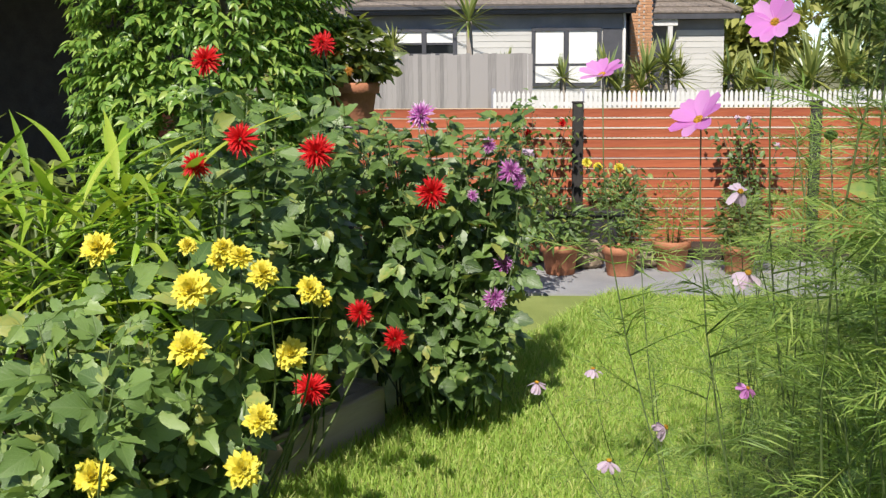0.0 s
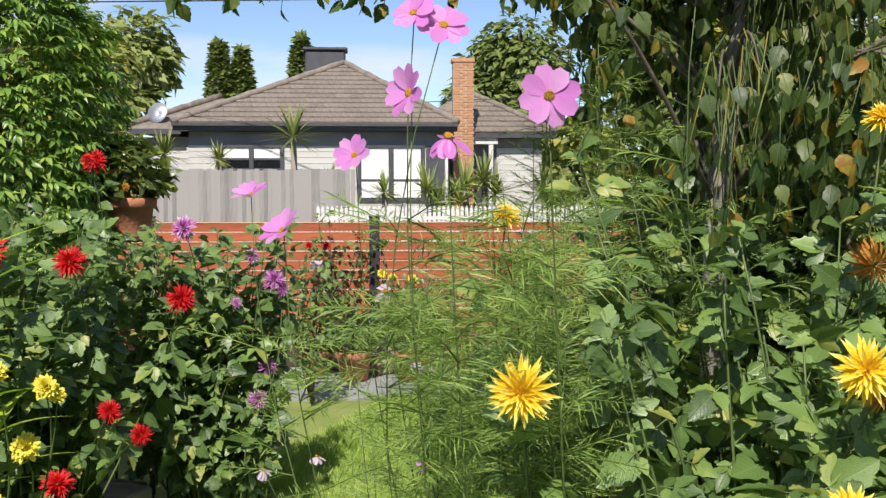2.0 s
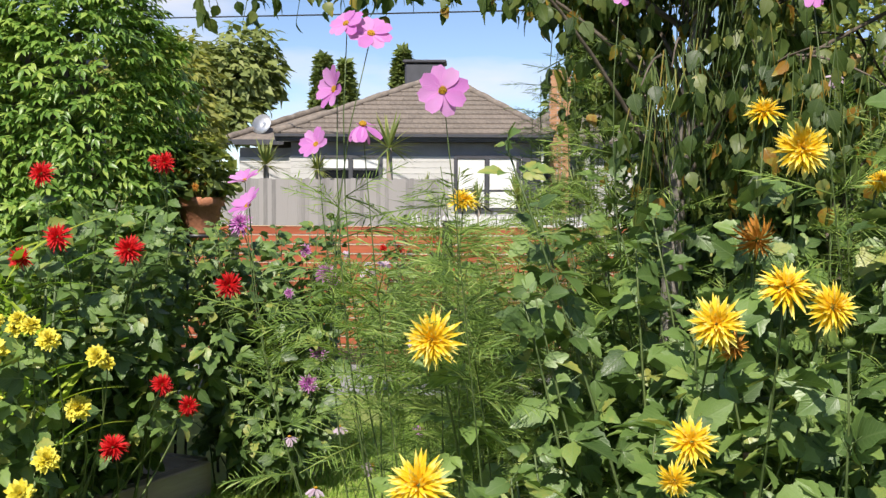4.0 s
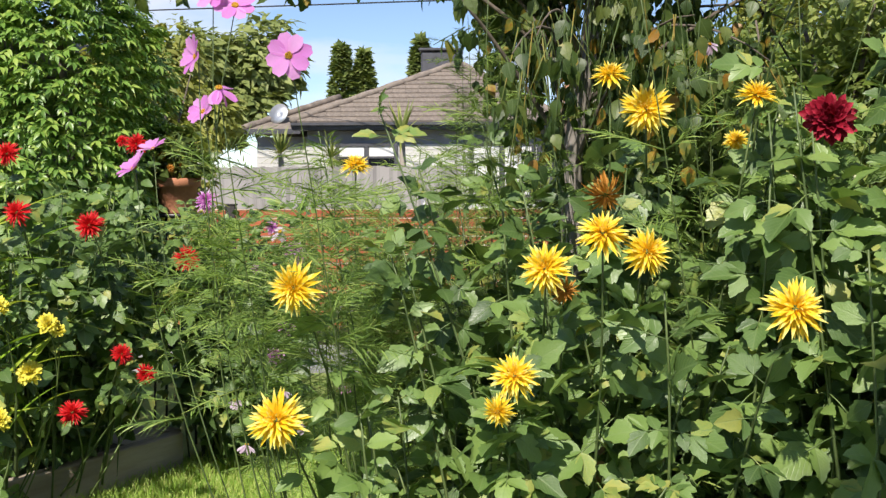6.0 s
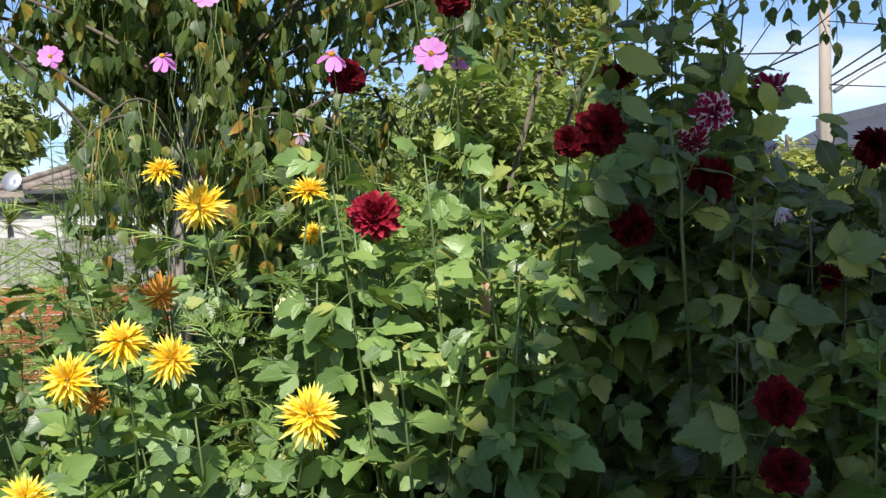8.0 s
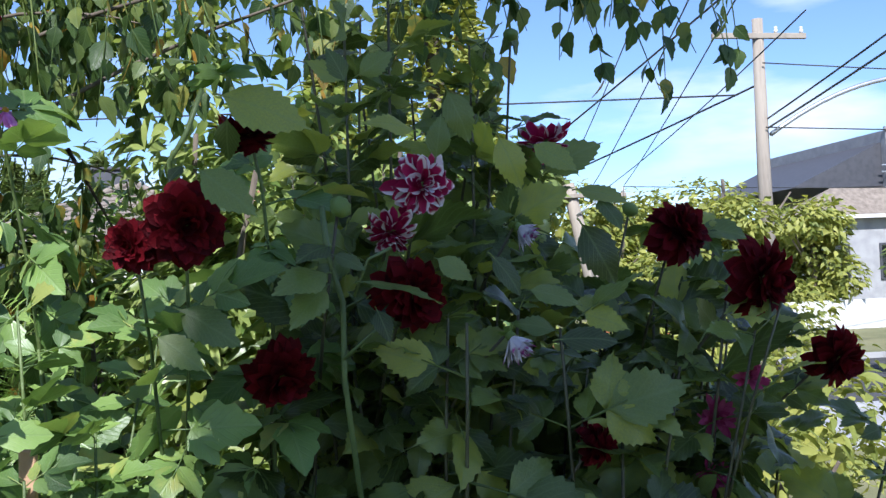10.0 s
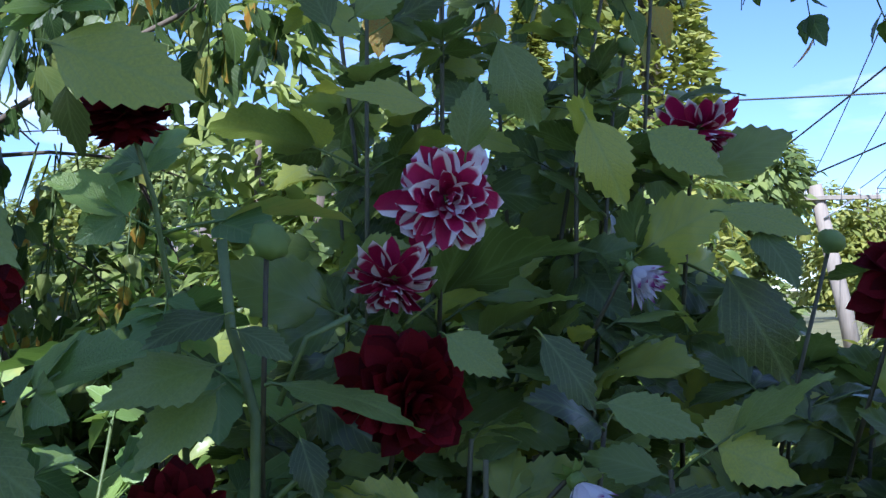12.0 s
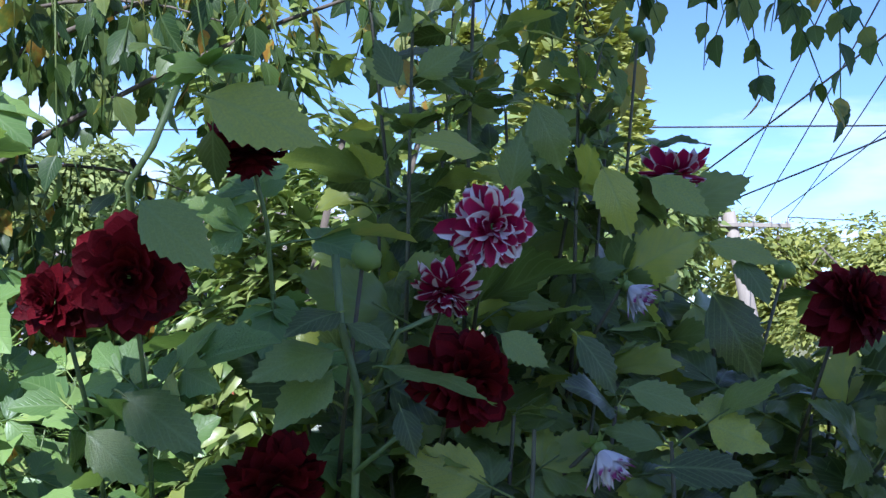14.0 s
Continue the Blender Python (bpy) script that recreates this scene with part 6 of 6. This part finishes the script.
def garden_shrub(at, high, radii, n, mat, seed, size, label, half=0.3):
    r = random.Random(seed)
    t = empty("garden_shrub", at, label, "shrub")
    o = Vector(at)
    for k in range(6):
        tube("branch", [o, o + Vector((r.uniform(-0.2, 0.2), r.uniform(-0.2, 0.2), high * 0.4)), o + Vector((r.uniform(-0.5, 0.5), r.uniform(-0.4, 0.4), high * 0.8))], [0.025, 0.016, 0.006], DARK_BARK, t, 6)
    places = []
    for k in range(14):
        c = (r.uniform(-0.65, 0.65) * radii[0], r.uniform(-0.5, 0.5) * radii[1], high * r.uniform(0.25, 0.86))
        places += crown_points(c, (radii[0] * 0.45, radii[1] * 0.45, high * 0.14), n // 14, r, 0.35)
    put("foliage", clump_mesh("foliage", [blade(1.0, half, 4, 0.3, 0.35), blade(1.0, half * 0.75, 4, 0.2, 0.6)], mat, places, size, r, -0.15), t, kind="stuff")


garden_shrub((-1.62, 8.0, 0), 3.1, (0.55, 0.5, 1), 5200, FAR_GOLD, 121, 0.10, "tall yellow-green shrub beside the vine", 0.2)
garden_shrub((2.05, 3.3, 0), 2.35, (0.55, 0.45, 1), 8000, CITRUS, 126, 0.062, "fine-leaved pale green shrub in full sun behind the dahlias", 0.2)
garden_shrub((2.53, 2.5, 0), 2.75, (0.36, 0.34, 1), 6500, CITRUS, 127, 0.062, "fine-leaved pale green shrub in full sun behind the dahlias", 0.2)
garden_shrub((3.0, 5.3, 0), 3.1, (1.0, 0.7, 1), 7500, CITRUS, 111, 0.085, "tall pale-leaved shrub in full sun", 0.22)
garden_shrub((2.95, 6.3, 0), 2.3, (0.8, 0.7, 1), 4500, CITRUS, 112, 0.08, "pale green shrub in the sun beyond the dahlias", 0.22)
garden_shrub((4.6, 6.4, 0), 1.9, (1.2, 0.7, 1), 4500, FAR_GOLD, 113, 0.08, "low yellow-green shrub in the sun", 0.25)
garden_shrub((6.2, 7.2, 0), 1.5, (1.2, 0.7, 1), 3500, FAR_GOLD, 118, 0.08, "low olive-green shrub in the sun", 0.25)
garden_shrub((-2.4, 5.3, 0), 1.35, (0.9, 0.5, 1), 2400, FAR_LEAF, 114, 0.10, "dark green shrub under the carport's edge", 0.3)
garden_shrub((3.2, 3.0, 0), 1.75, (0.8, 0.5, 1), 4000, LEAF, 115, 0.085, "mid-green leafy shrub behind the dahlias", 0.3)
garden_shrub((4.2, 3.4, 0), 1.5, (0.9, 0.5, 1), 3500, FAR_GOLD, 116, 0.08, "yellow-green leafy shrub behind the dahlias", 0.25)
garden_shrub((2.25, 3.0, 0), 2.15, (0.65, 0.5, 1), 4500, FEATHER, 117, 0.10, "tall feathery green shrub behind the dahlias", 0.08)
# added mass of darker leaves, stands for the shaded gaps behind the birch
garden_shrub((1.82, 3.2, 0), 2.25, (0.48, 0.45, 1), 5000, FAR_LEAF, 119, 0.085, "tall shrub added under the birch as dark backing for its shade", 0.3)
garden_shrub((1.56, 2.7, 0), 1.75, (0.34, 0.36, 1), 3200, LEAF, 120, 0.08, "leafy shrub with small leaves under the birch", 0.3)


# ---- street pole, lamp and wires ----
def street_pole():
    t = empty("utility_pole", (14.2, 22.6, 0), "grey timber utility pole with a curved street lamp arm", "utility pole", "utility poles")
    tube("pole", [(14.25, 22.6, -0.05), (14.2, 22.6, 4.0), (14.22, 22.6, 7.4)], [0.17, 0.15, 0.12], WOOD_POLE, t, 12)
    beam_me = box("crossarm", (13.1, 15.3, 22.46, 22.56, 6.95, 7.07), WOOD_POLE, t, 0.01)
    for x in (13.2, 13.8, 14.6, 15.2):
        lathe("insulator", [(0.0, 0.0), (0.035, 0.0), (0.05, 0.06), (0.03, 0.1), (0.04, 0.14), (0.0, 0.16)], WHITE, t, Matrix.Translation((x - 14.2, -0.09, 7.07)), 10)
    arm = bezier((14.35, 22.5, 4.85), (16.3, 22.5, 6.15), (18.1, 22.5, 6.12), 12)
    tube("lamp_arm", arm, [0.05] * 13, STEEL, t, 8)
    box("lamp_head", (17.95, 18.75, 22.4, 22.6, 6.02, 6.16), STEEL, t, 0.04)
    t2 = empty("utility_pole", (12.55, 28.8, 0), "leaning pale timber utility pole with a crossarm", "utility pole", "utility poles")
    tube("pole", [(12.6, 28.8, -0.05), (12.35, 28.8, 1.4), (11.70, 28.8, 4.45)], [0.21, 0.2, 0.17], WOOD_POLE, t2, 12)
    box("crossarm", (11.35, 13.25, 28.56, 28.66, 4.06, 4.17), WOOD_POLE, t2, 0.01)
    tube("brace", [(11.85, 28.6, 3.6), (12.6, 28.6, 4.08)], [0.025, 0.025], STEEL, t2, 5)
    for x in (11.42, 12.3, 12.75, 13.18):
        lathe("insulator", [(0.0, 0.0), (0.035, 0.0), (0.05, 0.06), (0.03, 0.1), (0.04, 0.14), (0.0, 0.16)], WHITE, t2, Matrix.Translation((x - 12.55, -0.19, 4.17)), 10)


street_pole()


def wire(a, b, sag, thick, label="black overhead cable slung between poles"):
    a, b = Vector(a), Vector(b)
    pts = [a.lerp(b, k / 14) - Vector((0, 0, 4 * sag * (k / 14) * (1 - k / 14))) for k in range(15)]
    tube("overhead_wire", pts, [thick] * 15, CABLE, None, 5, label=label, category="cable", group="overhead wires")


wire((13.66, 22.57, 5.73), (-34.10, 40.97, 7.66), 0.1, 0.02)
wire((14.3, 22.5, 5.0), (10.5, 1.0, 6.6), 0.15, 0.022)
wire((14.3, 22.5, 5.2), (13.2, 4.0, 8.2), 0.15, 0.02)
wire((14.35, 22.67, 6.04), (10.18, 35.31, 3.96), 0.05, 0.024)
wire((11.46, 14.67, 7.21), (10.60, 37.27, 4.40), 0.1, 0.022)
wire((14.2, 22.4, 6.4), (60, 24, 6.0), 0.4, 0.015)
wire((14.2, 22.4, 5.0), (60, 26, 5.2), 0.3, 0.015)
wire((12.3, 28.6, 4.33), (8.11, 11.92, 5.36), 0.1, 0.011)
wire((13.18, 28.6, 4.33), (8.97, 12.62, 5.40), 0.1, 0.011)
wire((12.75, 28.6, 4.33), (10.09, 13.16, 5.23), 0.1, 0.011)
wire((11.42, 28.6, 4.33), (7.38, 11.69, 5.18), 0.1, 0.009)
wire((13.18, 28.6, 4.33), (60, 34, 5.2), 0.5, 0.012)
wire((12.3, 28.6, 4.33), (-30, 60, 5.5), 0.5, 0.012)


# ---- grey houses along the street ----
def grey_building():
    t = empty("building", (36, 46, 0), "two-storey grey building with a dark raked wall", "building")
    box("wall", (32.1, 47, 46, 58, -0.05, 8.1), GREY_BOARD, t)
    o = Vector(t.location)
    verts = [(27.6, 46.4, 5.6), (32.08, 46.4, 5.6), (32.08, 46.4, 7.6), (27.6, 57, 5.6), (32.08, 57, 5.6), (32.08, 57, 7.6)]
    put("raked_wall", mesh_of("raked_wall", [Vector(v) - o for v in verts], [(0, 1, 2), (5, 4, 3), (0, 2, 5, 3), (0, 3, 4, 1)], TRIM_DARK), t)
    for z in (6.2, 6.5):
        box("rail", (31.8, 47, 45.94, 45.99, z, z + 0.05), STEEL, t)
    box("parapet", (32.0, 47.1, 45.9, 46.0, 8.1, 8.25), GREY_BOARD, t)
    for x in (33.4, 36.2, 39.0):
        w = box("window", (x, x + 1.4, 45.93, 45.99, 3.0, 4.5), TRIM_DARK, t, 0.02)
        put("pane", bm_mesh("pane", box_data(-0.6, 0.6, -0.045, -0.035, -0.65, 0.65), GLASS), w)
    h = empty("house", (30, 45, 0), "low pale grey rendered house with a shallow roof", "house")
    box("wall", (26.6, 34.5, 44.6, 45.9, -0.05, 4.2), CONCRETE, h)
    o = Vector(h.location)
    v = [(26.2, 44.2, 4.2), (34.9, 44.2, 4.2), (34.9, 45.95, 4.2), (26.2, 45.95, 4.2), (29.0, 45.6, 5.5), (34.9, 45.6, 5.5)]
    put("roof", mesh_of("roof", [Vector(q) - o for q in v], [(0, 1, 5, 4), (0, 4, 3), (1, 2, 5), (3, 4, 5, 2), (3, 2, 1, 0)], TILE), h)
    box("fascia", (26.2, 34.9, 44.14, 44.19, 4.08, 4.24), WHITE, h)
    for x in (27.6, 30.6):
        w = box("window", (x, x + 1.6, 44.53, 44.59, 1.4, 3.0), TRIM_DARK, h, 0.02)
        put("pane", bm_mesh("pane", box_data(-0.7, 0.7, -0.045, -0.035, -0.7, 0.7), GLASS), w)
    box("garden_wall", (17, 40, 33.5, 33.7, -0.05, 0.9), WHITE, label="low pale rendered garden wall", kind="structure")


grey_building()


def parked_car(at, turn, paint):
    t = empty("car", at, "small pale parked car by the kerb", "car")
    t.rotation_euler = (0, 0, radians(turn))
    prof = [(-2.0, 0.25), (-2.0, 0.78), (-1.85, 0.9), (-1.15, 0.95), (-0.55, 1.42), (0.75, 1.45), (1.55, 0.98), (2.0, 0.88), (2.05, 0.3)]
    v = [(x, s * (0.82 if z < 1.2 else 0.62), z) for s in (-1, 1) for x, z in prof]
    n = len(prof)
    f = [tuple(range(n)), tuple(range(2 * n - 1, n - 1, -1))] + [(i, i + n, (i + 1) % n + n, (i + 1) % n) for i in range(n)]
    put("body", mesh_of("body", v, f, paint), t)
    gl = [(-1.0, 0.98), (-0.5, 1.36), (0.7, 1.39), (1.35, 1.0)]
    for s in (-1, 1):
        v = [(x, s * (0.835 if z < 1.2 else 0.655), z) for x, z in gl]
        put("window", mesh_of("window", v, [(0, 1, 2, 3)], GLASS), t)
    for x in (-1.3, 1.3):
        for s in (-0.72, 0.72):
            w = lathe("wheel", [(0.0, -0.1), (0.2, -0.1), (0.3, -0.09), (0.32, 0.0), (0.3, 0.09), (0.2, 0.1), (0.0, 0.1)], BLACK_PLASTIC, t, Matrix.Translation((x, s, 0.32)) @ pose(0, 0, 0, 90))
            lathe("rim", [(0.0, -0.115), (0.17, -0.115), (0.19, -0.105), (0.19, 0.105), (0.17, 0.115), (0.0, 0.115)], STEEL, w)


parked_car((18.2, 20.4, 0.0), 4, WHITE)


# ---- carport at the left, and an unseen block added to shade the right bed ----
def carport():
    t = empty("carport", (-3.0, 8, 0), "dark open carport with a flat roof", "carport")
    box("roof", (-9.0, -2.6, 5.4, 11.8, 2.82, 2.98), TRIM_DARK, t, 0.01)
    for x, y in ((-2.8, 5.8), (-2.8, 9.6), (-8.8, 6.1)):
        box("post", (x - 0.05, x + 0.05, y - 0.05, y + 0.05, -0.05, 2.82), POST_DARK, t)
    box("back_wall", (-9.0, -8.9, 5.9, 11.8, -0.05, 2.82), POST_DARK, t)
    box("side_wall", (-8.9, -3.2, 11.6, 11.75, -0.05, 2.82), POST_DARK, t)


carport()


def shade_block():
    # added, never in view; outline cut so its shadow edge crosses the right bed
    prof = [(-0.06, -0.05), (-0.06, 7.81), (0.36, 8.50), (0.91, 9.26), (1.03, 10.51), (1.62, 11.81), (2.58, 9.71), (3.32, 7.81), (3.32, -0.05)]
    v = [(x, y, z) for y in (-13.0, -6.1) for x, z in prof]
    k = len(prof)
    f = [tuple(range(k)), tuple(range(2 * k - 1, k - 1, -1))] + [(i, i + k, (i + 1) % k + k, (i + 1) % k) for i in range(k)]
    put("wall_house", mesh_of("wall_house", v, f, WHITE), label="unseen pale gable-shaped block added behind the lawn to cast shade", kind="structure")


shade_block()
